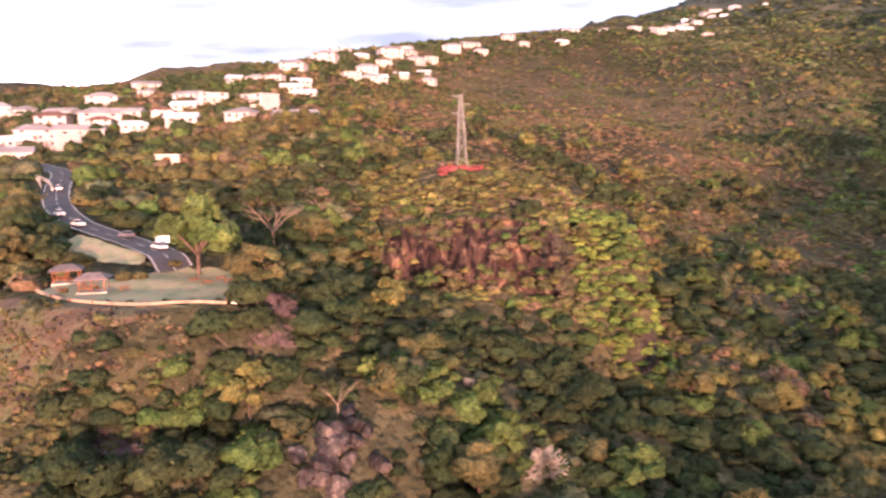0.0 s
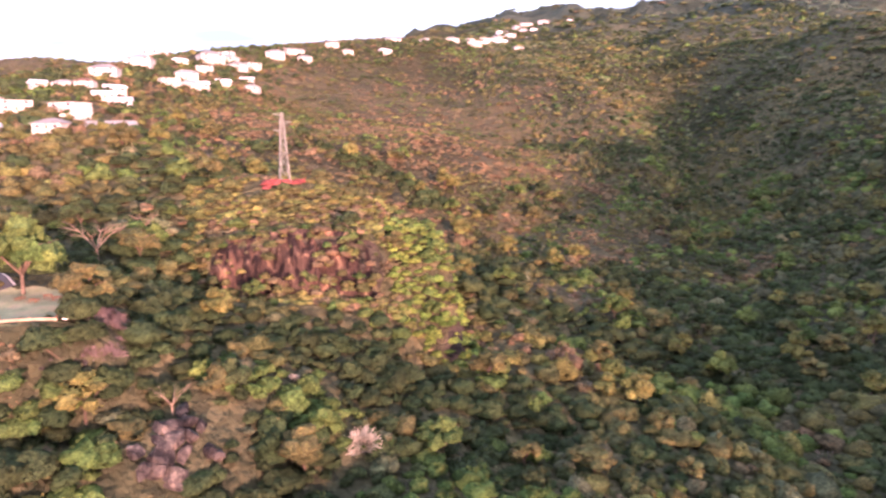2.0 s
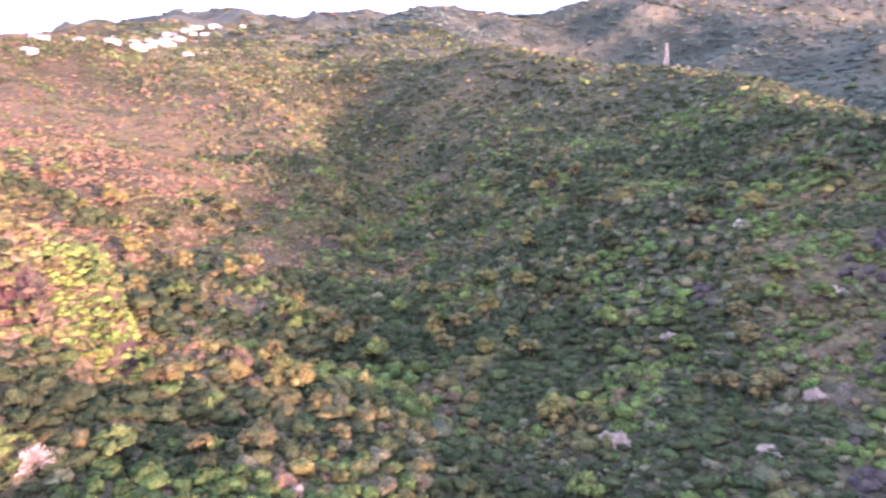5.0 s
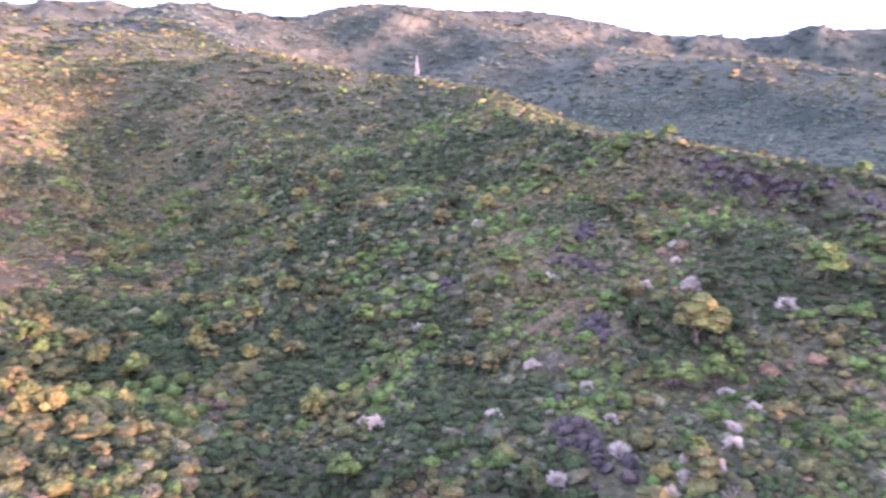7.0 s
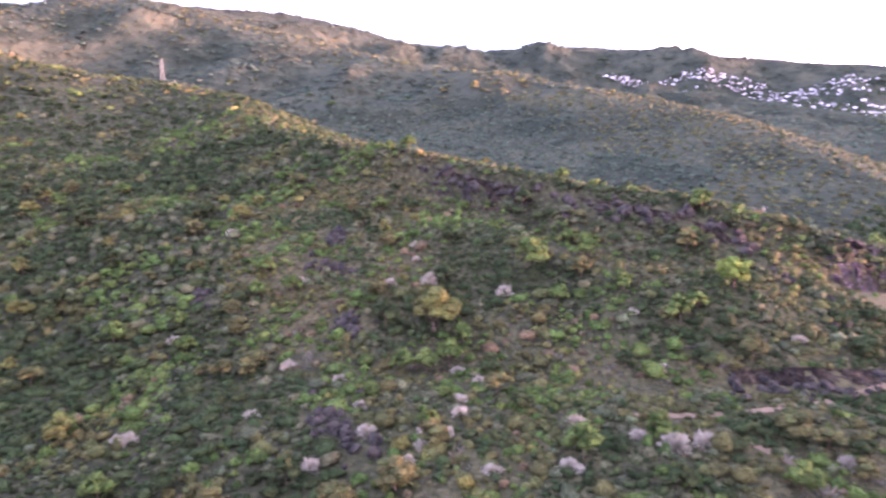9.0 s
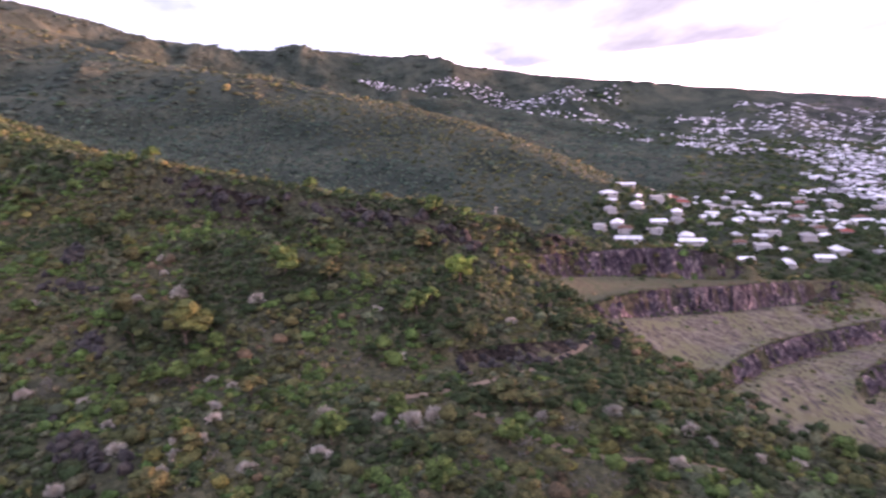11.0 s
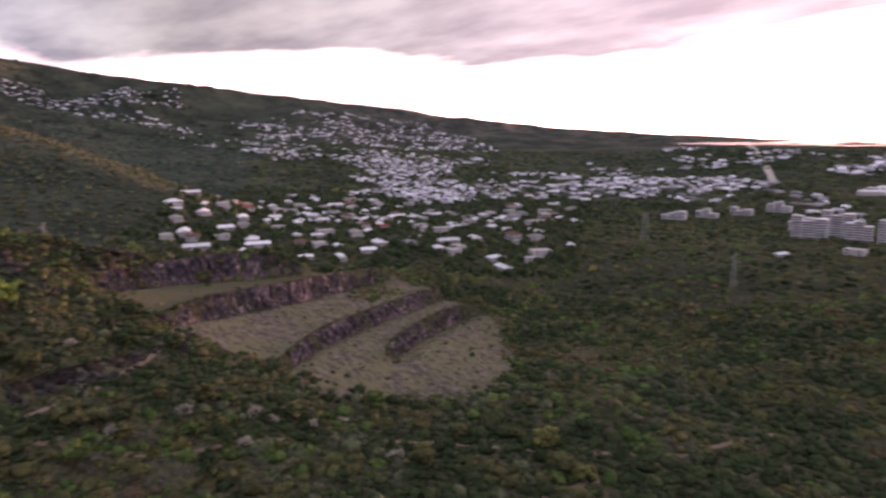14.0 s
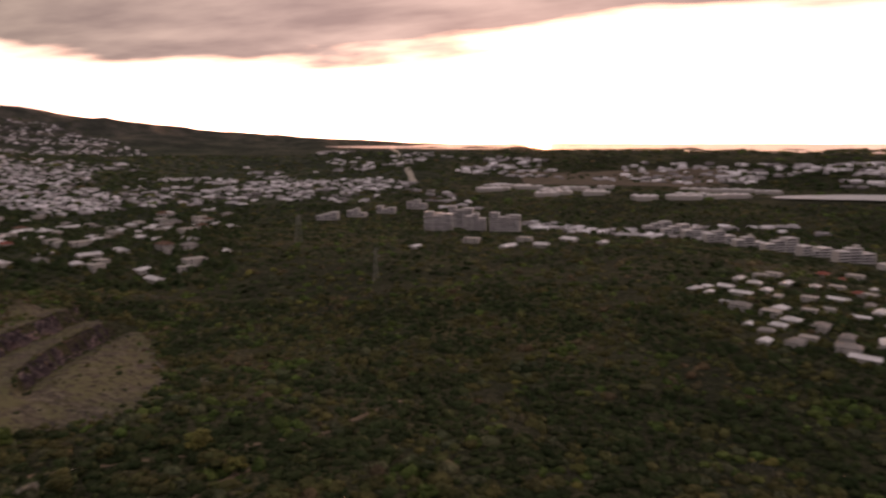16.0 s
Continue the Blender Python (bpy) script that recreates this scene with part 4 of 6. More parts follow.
# ---------------------------------------------------------------- strips and patches on the ground
def smooth_line(line, step):
    """Points every step metres along a rounded version of the line."""
    pts = [Vector((p[0], p[1], 0)) for p in line]
    for _ in range(3):
        out = [pts[0]]
        for a, b in zip(pts, pts[1:]):
            out += [a.lerp(b, 0.25), a.lerp(b, 0.75)]
        pts = out + [pts[-1]]
    at = [0.0]
    for a, b in zip(pts, pts[1:]):
        at.append(at[-1] + (b - a).length)
    n = max(1, round(at[-1] / step))
    res, k = [], 0
    for i in range(n + 1):
        d = at[-1] * i / n
        while k < len(at) - 2 and at[k + 1] < d:
            k += 1
        res.append(pts[k].lerp(pts[k + 1], (d - at[k]) / max(1e-6, at[k + 1] - at[k])))
    return res


def strip_mesh(name, line, width, lift, mat, step=3.0, offset=0.0, lo=None, level=False):
    pts = smooth_line(line, step)
    verts, faces, cols = [], [], 5
    for i, p in enumerate(pts):
        d = (pts[min(i + 1, len(pts) - 1)] - pts[max(i - 1, 0)]).normalized()
        n = Vector((-d.y, d.x, 0))
        mid = zat(p.x, p.y)
        for k in range(cols):
            q = p + n * (offset + width * (k / (cols - 1) - 0.5))
            verts.append((q.x, q.y, (max(mid, zat(q.x, q.y)) if level else zat(q.x, q.y)) + lift))
        if i:
            o = (i - 1) * cols
            for k in range(cols - 1):
                faces.append((o + k, o + k + 1, o + cols + k + 1, o + cols + k))
    return mesh_of(name, verts, faces, mat, True)


def patch_mesh(name, poly, lift, mat, step=3.0, level=None):
    """A sheet draped over the ground within a polygon, by a fan of rings."""
    c = Vector((sum(p[0] for p in poly) / len(poly), sum(p[1] for p in poly) / len(poly), 0))
    edge = []
    for a, b in zip(poly, poly[1:] + poly[:1]):
        n = max(1, int(math.hypot(b[0] - a[0], b[1] - a[1]) / step))
        edge += [Vector((a[0] + (b[0] - a[0]) * k / n, a[1] + (b[1] - a[1]) * k / n, 0)) for k in range(n)]
    rings = max(2, int(max((e - c).length for e in edge) / step))
    verts, faces, m = [], [], len(edge)
    for r in range(rings + 1):
        for k, e in enumerate(edge):
            wob = 1 + (0.05 * math.sin(k * 0.9) + 0.04 * math.sin(k * 2.3)) * (r / rings)
            q = c + (e - c) * (max(r, 0.02) / rings) * wob
            verts.append((q.x, q.y, (zat(q.x, q.y) if level is None else level) + lift))
    for r in range(rings):
        for k in range(m):
            faces.append((r * m + k, (r + 1) * m + k, (r + 1) * m + (k + 1) % m, r * m + (k + 1) % m))
    return mesh_of(name, verts, faces, mat, True)


ROAD = [(-57, 138), (-62, 145), (-69, 151.5), (-81, 159), (-89, 164), (-96, 170), (-104, 179), (-114, 196), (-123, 215), (-129, 229), (-150, 252), (-185, 272)]
road = tagged(new("road", strip_mesh("road", ROAD, 7.4, 0.25, ASPHALT, 2.0, level=True)), "dark asphalt two-lane hill road winding up to the houses", "road", kind="structure")
for off in (-3.3, 3.3):
    o = new("edge_line", strip_mesh("edge_line", ROAD, 0.22, 0.30, PAINT, 2.0, off, level=True))
    o.parent = road
for a, b in zip(smooth_line(ROAD, 3.0)[::2], smooth_line(ROAD, 3.0)[1::2]):
    o = new("centre_dash", strip_mesh("centre_dash", [(a.x, a.y), (b.x, b.y)], 0.18, 0.30, PAINT, 1.0, level=True))
    o.parent = road
RETAINING = smooth_line([(-156, 236), (-145, 231), (-135, 224), (-127, 215), (-120, 204)], 2.6)
for a, b in zip(RETAINING, RETAINING[1:]):
    n = Vector((b.y - a.y, a.x - b.x, 0)).normalized() * 2.2
    p, q = a + n, b + n
    z = min(zat(p.x, p.y), zat(q.x, q.y))
    wall = new("low_wall", mesh_of("low_wall", [(v.x + o.x, v.y + o.y, h) for h in (z - 1.0, z + 1.5) for v, o in ((p, Vector((0, 0, 0))), (q, Vector((0, 0, 0))), (q, n * 0.07), (p, n * 0.07))], [(0, 1, 2, 3), (4, 7, 6, 5), (0, 4, 5, 1), (1, 5, 6, 2), (2, 6, 7, 3), (3, 7, 4, 0)], CONCRETE))
    tagged(wall, "pale rendered retaining wall curving along the road", "wall", "retaining wall sections")
avenue = tagged(new("road", strip_mesh("road", [(1300, -2950), (1000, -2500), (755, -2070), (620, -1800)], 19, 1.2, CONCRETE, 40)), "pale straight avenue running down to the coast", "road", kind="structure")
for k, line in enumerate(([(205, -132), (190, -155), (174, -171), (162, -192), (164, -217), (150, -250), (120, -300), (60, -350)], [(210, -90), (214, -140), (232, -178), (250, -205), (275, -222), (300, -224)], [(70, -250), (60, -330), (40, -420)], [(-110, 70), (-86, 92), (-70, 104), (-62, 114)])):
    tagged(new("track", strip_mesh("track", line, 3.4 if k < 3 else 5.0, 0.2, TRACK if k < 3 else EARTH, 4.0)), "bare earth track worn through the scrub", "track", kind="structure")
def ruled_mesh(name, a, b, lift, mat, n=60, cols=14):
    """A sheet draped over the ground between two lines."""
    pa, pb = smooth_line(a, 1.0), smooth_line(b, 1.0)
    verts, faces = [], []
    for i in range(n + 1):
        p, q = pa[round(i * (len(pa) - 1) / n)], pb[round(i * (len(pb) - 1) / n)]
        for k in range(cols + 1):
            c = p.lerp(q, k / cols)
            verts.append((c.x, c.y, zat(c.x, c.y) + lift))
        if i:
            o = (i - 1) * (cols + 1)
            faces += [(o + k, o + k + 1, o + cols + k + 2, o + cols + k + 1) for k in range(cols)]
    return mesh_of(name, verts, faces, mat, True)


for a, b in (("q2_foot", "q3_lip"), ("q3_foot", "q4_lip")):
    tagged(new("quarry_floor", ruled_mesh("quarry_floor", RELIEF[a], RELIEF[b], 0.35, DUST)), "dusty tan quarry bench floor strewn with grit", "quarry floor", kind="structure")
tagged(new("quarry_floor", ruled_mesh("quarry_floor", [(232, -322), (230, -335)] + RELIEF["q4_foot"][1:], [(178, -318), (168, -372), (180, -398), (236, -444), (304, -508)], 0.35, DUST)), "dusty tan quarry bench floor strewn with grit", "quarry floor", kind="structure")
tagged(new("lawn", patch_mesh("lawn", [(-77, 127), (-66, 134), (-55, 140), (-43, 137), (-40, 126), (-40, 118.4), (-49, 117.8), (-54, 115.9), (-64.9, 117.4), (-71.5, 120.0), (-77, 124)], 0.22, LAWN, 2.0)), "worn dry grass lawn of the picnic terrace", "lawn", kind="structure")
tagged(new("verge", patch_mesh("verge", [(-90, 152), (-80, 145), (-70, 141.5), (-65, 140.5), (-67, 146.5), (-72, 148.5), (-80, 153.5), (-88, 158)], 0.2, LAWN, 2.0)), "worn dry grass verge between the road and the terrace", "verge", kind="structure")
tagged(new("earth_bank", patch_mesh("earth_bank", [(-84, 121), (-66, 116), (-54, 114), (-42, 117), (-40, 112), (-50, 110), (-64, 108), (-76, 104), (-92, 100), (-96, 110)], 0.12, EARTH, 2.0)), "bare reddish earth bank below the picnic terrace", "bank", kind="structure")
tagged(new("field", patch_mesh("field", [(330, -1850), (-180, -1850), (-150, -2020), (420, -2080)], 1.5, FIELD, 40)), "bare brown field on the coastal plain", "field", kind="structure")
sea_poly = [(1500, -2950), (900, -2480), (200, -2380), (-600, -1980), (-1750, -1270), (-3600, -900), (-4600, -1500), (-3400, -3400), (-1500, -4650), (1000, -4790), (2400, -4300)]
tagged(new("water", patch_mesh("water", sea_poly, 0.0, WATER, 150, level=152.0)), "calm sea shining under the evening sky", "sea", kind="structure")
tagged(new("water", patch_mesh("water", [(-240, -1545), (-420, -1545), (-600, -1600), (-600, -1700), (-420, -1690), (-250, -1610)], 0.0, LAGOON, 30, level=77.6)), "bright still lagoon behind the coast", "lagoon", kind="structure")


tagged(new("quarry_floor", ruled_mesh("quarry_floor", RELIEF["q1_foot"], RELIEF["q2_lip"], 0.35, BENCH)), "grassy quarry bench between two rock faces", "quarry floor", kind="structure")
tagged(new("quarry_floor", ruled_mesh("quarry_floor", [(220, -261), (236, -296), (234, -336)], [(200, -258), (190, -290), (178, -334)], 0.42, DUST)), "dusty tan quarry apron sloping to the track", "quarry floor", kind="structure")


# ---------------------------------------------------------------- rock
def rock_face(name, lip, foot, label, mat, bulge=1.3, kind="structure", step=1.8, rows=9, fall=1.8, proud=1.0, wander=0.0):
    """A broken cliff between two lines: columns, ledges and hollows."""
    a, b = smooth_line(lip, step), smooth_line(foot, step)
    n = max(len(a), len(b))
    verts, faces = [], []
    for i in range(n):
        p, q = a[min(len(a) - 1, round(i * (len(a) - 1) / (n - 1)))], b[min(len(b) - 1, round(i * (len(b) - 1) / (n - 1)))]
        zp, zq = zat(p.x, p.y) + 0.4, zat(q.x, q.y) - 0.5
        ends = min(1.0, 5.0 * min(i, n - 1 - i) / (n - 1) + 0.25 * noise.noise((p.x * 0.3, p.y * 0.3, 9.0)))
        sink = (1 - max(0.0, ends)) * 2.5
        out = Vector((q.x - p.x, q.y - p.y, 0)).normalized()
        for r in range(rows):
            s = r / (rows - 1)
            bell = math.sin(math.pi * min(1, s * 1.15 + 0.05)) ** 0.6
            c = noise.noise((p.x * 0.22, p.y * 0.22, 0.5)) * 1.5 + noise.noise((p.x * 0.6, p.y * 0.6, s * 3)) * 0.9 + noise.noise((p.x * 0.15, p.y * 0.15, s * 5)) * 0.6
            push = proud + wander * noise.noise((p.x * 0.045, p.y * 0.045, 3.0)) - sink + bulge * bell * (0.6 + c)
            t = min(1.0, s ** fall)
            verts.append((p.x + (q.x - p.x) * t + out.x * push, p.y + (q.y - p.y) * t + out.y * push, zp + (zq - zp) * s + c * 0.25))
        if i:
            o = (i - 1) * rows
            for r in range(rows - 1):
                faces.append((o + r, o + r + 1, o + rows + r + 1, o + rows + r))
    return tagged(new(name, mesh_of(name, verts, faces, mat)), label, "rock face", kind=kind)


rock_face("rock_face", RELIEF["q0_lip"], [(349, -202, 116), (353, -218, 116), (357, -241, 113)], "reddish broken basalt face above the quarry", QROCK)
for k in range(1, 5):
    rock_face("rock_face", RELIEF[f"q{k}_lip"], RELIEF[f"q{k}_foot"], "purplish grey broken basalt face of a quarry bench", QROCK, 2.6, step=1.3, rows=11, proud=1.6, wander=3.0)
for crag in ([(390, 12), (380, -20), (373, -44), (366, -66)], [(364, -80), (359, -100), (353, -122), (346, -142), (338, -158), (322, -172)], [(300, 30), (284, 24), (262, 22)], [(330, -100), (318, -118), (308, -136)]):
    rock_face("rock_face", crag, [(x - 12, y - 5) for x, y in crag], "dark broken basalt crag along the hillside crest", CRAG, 1.8)
rock_face("rock_face", [(247, -140), (250, -164), (253, -188), (260, -206)], [(237, -145), (239, -166), (242, -190), (249, -206)], "low dark basalt outcrop in the scrub beside the quarry", CRAG, 1.6, step=1.0, rows=9, fall=1.4)
rock_face("rock_face", RELIEF["knoll_cliff_top"], RELIEF["knoll_cliff_foot"], "dark reddish basalt cliff on the knoll below the pylon", CLIFF, 2.3, step=0.9, rows=16, fall=0.95, proud=2.0)


def ledge_scrub(lip, foot, count, r0, r1, key, label, rng, fall=1.8, proud=1.6):
    """Small bushes rooted on the ledges of a face."""
    a, b = smooth_line(lip, 1.0), smooth_line(foot, 1.0)
    rows = []
    for _ in range(count):
        u, s = rng.random(), rng.random()
        s = s ** 2 if rng.random() < 0.45 else 1 - 0.35 * s * s
        p, q = a[int(u * (len(a) - 1))], b[int(u * (len(b) - 1))]
        z = (zat(p.x, p.y) + 0.4) * (1 - s) + (zat(q.x, q.y) - 0.3) * s
        o = Vector((q.x - p.x, q.y - p.y, 0)).normalized() * proud
        t = s ** fall
        rows.append((p.x + (q.x - p.x) * t + o.x, p.y + (q.y - p.y) * t + o.y, z - 0.3, rng.uniform(r0, r1), 1.0))
    spread_out("scrub", label, [bush_mesh(rng, 17) for _ in range(3)], np.array(rows), LEAF[key])


_rng = np.random.default_rng(8)
for k in range(1, 5):
    ledge_scrub(RELIEF[f"q{k}_lip"], RELIEF[f"q{k}_foot"], 110, 0.6, 2.0, "olive" if k % 2 else "dark", "green scrub rooted on the quarry ledges", _rng)
for key, n in (("olive", 78), ("green", 22), ("yellow", 24), ("dry", 44)):
    ledge_scrub(RELIEF["knoll_cliff_top"], RELIEF["knoll_cliff_foot"], n, 0.9, 2.8, key, "scrub rooted on the ledges of the knoll cliff", _rng, 0.95, 3.4)


def edge_scrub(line, count, width, r0, r1, key, label, rng):
    """Bushes straggling along the edge of bare ground."""
    pts = smooth_line(line, 1.0)
    rows = []
    for _ in range(count):
        p = pts[int(rng.integers(len(pts)))]
        x, y = p.x + rng.normal(0, width), p.y + rng.normal(0, width)
        rows.append((x, y, zat(x, y) - 0.2, rng.uniform(r0, r1), rng.uniform(0.7, 1.1)))
    spread_out("scrub", label, [bush_mesh(rng, 16) for _ in range(3)], np.array(rows), LEAF[key])


for key, n in (("olive", 34), ("dry", 26), ("yellow", 22), ("green", 12)):
    edge_scrub([(-24, 181), (-19, 188), (-8, 191), (6, 192), (24, 191), (33, 186), (35, 179)], n, 2.2, 0.9, 2.4, key, "low scrub hanging over the edges of the knoll cliff", _rng)
    edge_scrub([(-18, 178), (6, 176), (30, 175)], n // 2, 1.8, 0.9, 2.2, key, "low scrub along the foot of the knoll cliff", _rng)
for key, n in (("olive", 70), ("green", 50), ("dark", 60)):
    edge_scrub([(160, -38), (183, -53), (208, -92), (226, -70)], n, 9.0, 1.3, 3.4, key, "scrub covering the foot of the stony slope", _rng)
for key, n in (("olive", 60), ("dark", 45), ("dry", 18)):
    edge_scrub([(-66, 96), (-56, 102), (-46, 103), (-38, 100)], n, 4.0, 1.0, 2.6, key, "low scrub on the slope below the terrace", _rng)
for key, n in (("olive", 120), ("green", 60), ("dry", 50)):
    edge_scrub([(182, -300), (174, -330), (168, -372), (180, -398), (236, -444), (304, -508)], n, 5.0, 1.0, 3.2, key, "scrub straggling along the rim of the quarry", _rng)
    edge_scrub([(330, -385), (353, -417), (382, -463), (386, -497), (362, -509)], n, 7.0, 1.2, 3.6, key, "scrub over the grassy hump at the end of the quarry", _rng)
    edge_scrub([(292, -216), (272, -226), (250, -232), (228, -250), (204, -262)], n, 6.0, 1.2, 3.8, key, "scrub closing in on the quarry's upper edge", _rng)
    for q, m in (("q2_foot", 26), ("q3_foot", 26), ("q4_foot", 26), ("q3_lip", 18), ("q4_lip", 18), ("q2_lip", 20)):
        edge_scrub(RELIEF[q], m, 1.6, 0.7, 1.9, key, "scrub along the ledges of the quarry", _rng)


def thicket(line, count, width, r0, r1, label, rng):
    """Leafless purplish-brown bushes standing close together."""
    pts = smooth_line(line, 1.0)
    rows = []
    for _ in range(count):
        p = pts[int(rng.integers(len(pts)))]
        x, y = p.x + rng.normal(0, width), p.y + rng.normal(0, width)
        rows.append((x, y, zat(x, y) - 0.1, rng.uniform(r0, r1), rng.uniform(0.7, 1.1)))
    spread_out("scrub", label, [twig_mesh(rng, 260) for _ in range(3)], np.array(rows), BROWN_TWIG)


thicket([(-33, 117), (-32, 125), (-33, 132)], 30, 1.8, 1.4, 2.6, "purplish-brown leafless bushes beside the terrace", _rng)
thicket([(-55, 98), (-46, 98)], 26, 1.8, 1.3, 2.4, "purplish-brown leafless bushes below the terrace", _rng)


def rubble(label, pairs, count, r0, r1, mat, rng):
    """Loose stones lying on a floor between two lines, one sheet."""
    iv, jf = ico()
    temps = [(iv * rng.uniform(0.6, 1.25, (12, 1)) * (1, 0.8, 0.6), jf) for _ in range(4)]
    rows = []
    for _ in range(count):
        a, b = pairs[int(rng.integers(len(pairs)))]
        pa, pb = smooth_line(a, 4.0), smooth_line(b, 4.0)
        u, v = rng.random(), rng.random()
        p = pa[int(u * (len(pa) - 1))].lerp(pb[int(u * (len(pb) - 1))], v)
        x, y = p.x + rng.uniform(-2, 2), p.y + rng.uniform(-2, 2)
        rows.append((x, y, zat(x, y) + 0.4, r0 + (r1 - r0) * rng.random() ** 3, 1.0))
    spread_out("rubble", label, temps, np.array(rows), mat)


RIM = [(174, -330), (168, -372), (180, -398), (236, -444), (304, -508)]
_pairs = [(RELIEF["q2_foot"], RELIEF["q3_lip"]), (RELIEF["q3_foot"], RELIEF["q4_lip"]), (RELIEF["q4_foot"], RIM), (RELIEF["q4_foot"], RIM)]
rubble("grey loose stones strewn over the quarry floors", _pairs, 1700, 0.2, 1.0, QROCK, _rng)
rubble("low dry tussocks on the quarry floors", _pairs, 700, 0.4, 1.3, BENCH, _rng)

rubble("low dry tussocks on the bank below the terrace", [([(-90, 112), (-60, 110.5), (-42, 112)], [(-95, 100), (-60, 102), (-42, 106)])], 420, 0.25, 1.0, LEAF["dry"], _rng)
rubble("olive grass tussocks on the earth slope below the terrace", [([(-86, 114), (-78, 100), (-68, 82)], [(-70, 116), (-62, 102), (-54, 86)])], 520, 0.3, 1.2, LEAF["olive"], _rng)
rubble("small stones on the bank below the terrace", [([(-90, 113), (-60, 111.5), (-42, 113)], [(-95, 100), (-60, 104), (-42, 108)])], 160, 0.2, 0.8, ROCK, _rng)


def boulder_mesh(seed, mat):
    bm = bmesh.new()
    bmesh.ops.create_icosphere(bm, subdivisions=2, radius=1.0)
    for v in bm.verts:
        n = noise.noise(v.co * 1.3 + Vector((seed * 7.1, 0, 0))) * 0.5 + noise.noise(v.co * 3.1 + Vector((0, seed * 3.3, 0))) * 0.22
        v.co *= 1 + n
    for k in range(11):  # broken faces
        d = Vector((math.sin(k * 2.4 + seed), math.cos(k * 2.4 + seed * 2), math.sin(k * 1.7 + seed * 3) * 0.8)).normalized()
        cut = 0.55 + 0.07 * (k * 5 % 4)
        for v in bm.verts:
            over = v.co.dot(d) - cut
            if over > 0:
                v.co -= d * over * 0.9
    for v in bm.verts:
        v.co.z *= 0.75
    me = bpy.data.meshes.new("boulder")
    bm.to_mesh(me)
    bm.free()
    me.materials.append(mat)
    return me


BOULDERS = [boulder_mesh(k, ROCK) for k in range(5)]
TAN_BOULDERS = [boulder_mesh(k + 5, TAN_ROCK) for k in range(5)]


def boulders(line, count, width, size, rng, label="dark weathered basalt outcrop half buried in scrub", mat=None):
    pts = smooth_line(line, 1.0)
    for _ in range(count):
        p = pts[int(rng.integers(len(pts)))]
        x, y = p.x + rng.normal(0, width), p.y + rng.normal(0, width)
        s = size * rng.uniform(0.5, 1.5)
        ob = new("boulder", (BOULDERS if mat is None else TAN_BOULDERS)[int(rng.integers(5))])
        ob.matrix_basis = pose(x, y, zat(x, y) + 0.1 * s, rng.uniform(-20, 20), rng.uniform(-20, 20), rng.uniform(0, 360)) @ Matrix.Diagonal((s, s * rng.uniform(0.6, 1.2), s * rng.uniform(0.6, 1.4), 1))
        tagged(ob, label, "rock", "basalt outcrops")


_rng = np.random.default_rng(11)
boulders([(388, 17), (371, -40), (359, -89), (348, -134), (340, -156), (325, -170)], 74, 3.4, 3.4, _rng)
boulders([(330, -168), (300, -190), (262, -196), (238, -190)], 16, 5.0, 2.6, _rng)
boulders([(278, 30), (240, 20), (172, -13)], 10, 6.0, 1.8, _rng)
boulders([(-22, 101), (-19, 106), (-16, 110)], 24, 2.3, 2.0, _rng, "tan and grey weathered rock outcrop rising from the scrub", TAN_ROCK)
for line, count in (([(193, 9), (180, -10), (168, -20)], 26), ([(271, 27), (267, 14)], 18), ([(285, 114), (281, 105)], 10), ([(311, 58), (305, 40)], 16), ([(338, 62), (330, 48)], 16), ([(237, -142), (238, -160), (238, -185)], 20)):
    boulders(line, count, 3.6, 2.9, _rng)
boulders([(-66, 104), (-50, 104), (-36, 112)], 24, 4.0, 0.6, _rng)
boulders([(262, -214), (280, -224), (272, -236)], 18, 5.0, 2.6, _rng)
boulders([(238, -148), (239, -168), (243, -190), (256, -209)], 22, 2.5, 1.8, _rng)
boulders([(287, 113), (270, 60), (267, 28), (225, 15), (190, 5), (179, -10)], 12, 6.0, 1.8, _rng)
boulders([(350, -207), (358, -225), (360, -242)], 12, 2.5, 2.6, _rng)


# ---------------------------------------------------------------- trees that stand out
def crown_bm(rng, r, lumps, tufts, low=0.55):
    """A loose crown: uneven clumps of leaf mass round the limbs, each with sprays at its rim."""
    bm = bmesh.new()
    for k in range(lumps):
        a, d = rng.uniform(0, 6.28), r * (0.08 + 0.58 * (k / lumps) ** 0.75) * rng.uniform(0.8, 1.15)
        c = np.array((d * math.cos(a), d * math.sin(a), r * (low - 0.05 + rng.uniform(0.1, 1.0) * (1.05 - 0.9 * d / r))))
        q = r * rng.uniform(0.28, 0.44)
        v, f = bush_mesh(rng, tufts, 0.85)
        turn = np.array(Matrix.Rotation(0.5 * d / r, 3, Vector((-math.sin(a), math.cos(a), 0))))
        vs = [bm.verts.new(p) for p in (v @ turn.T) * q + c]
        for t in f:
            bm.faces.new([vs[i] for i in t])
    return bm


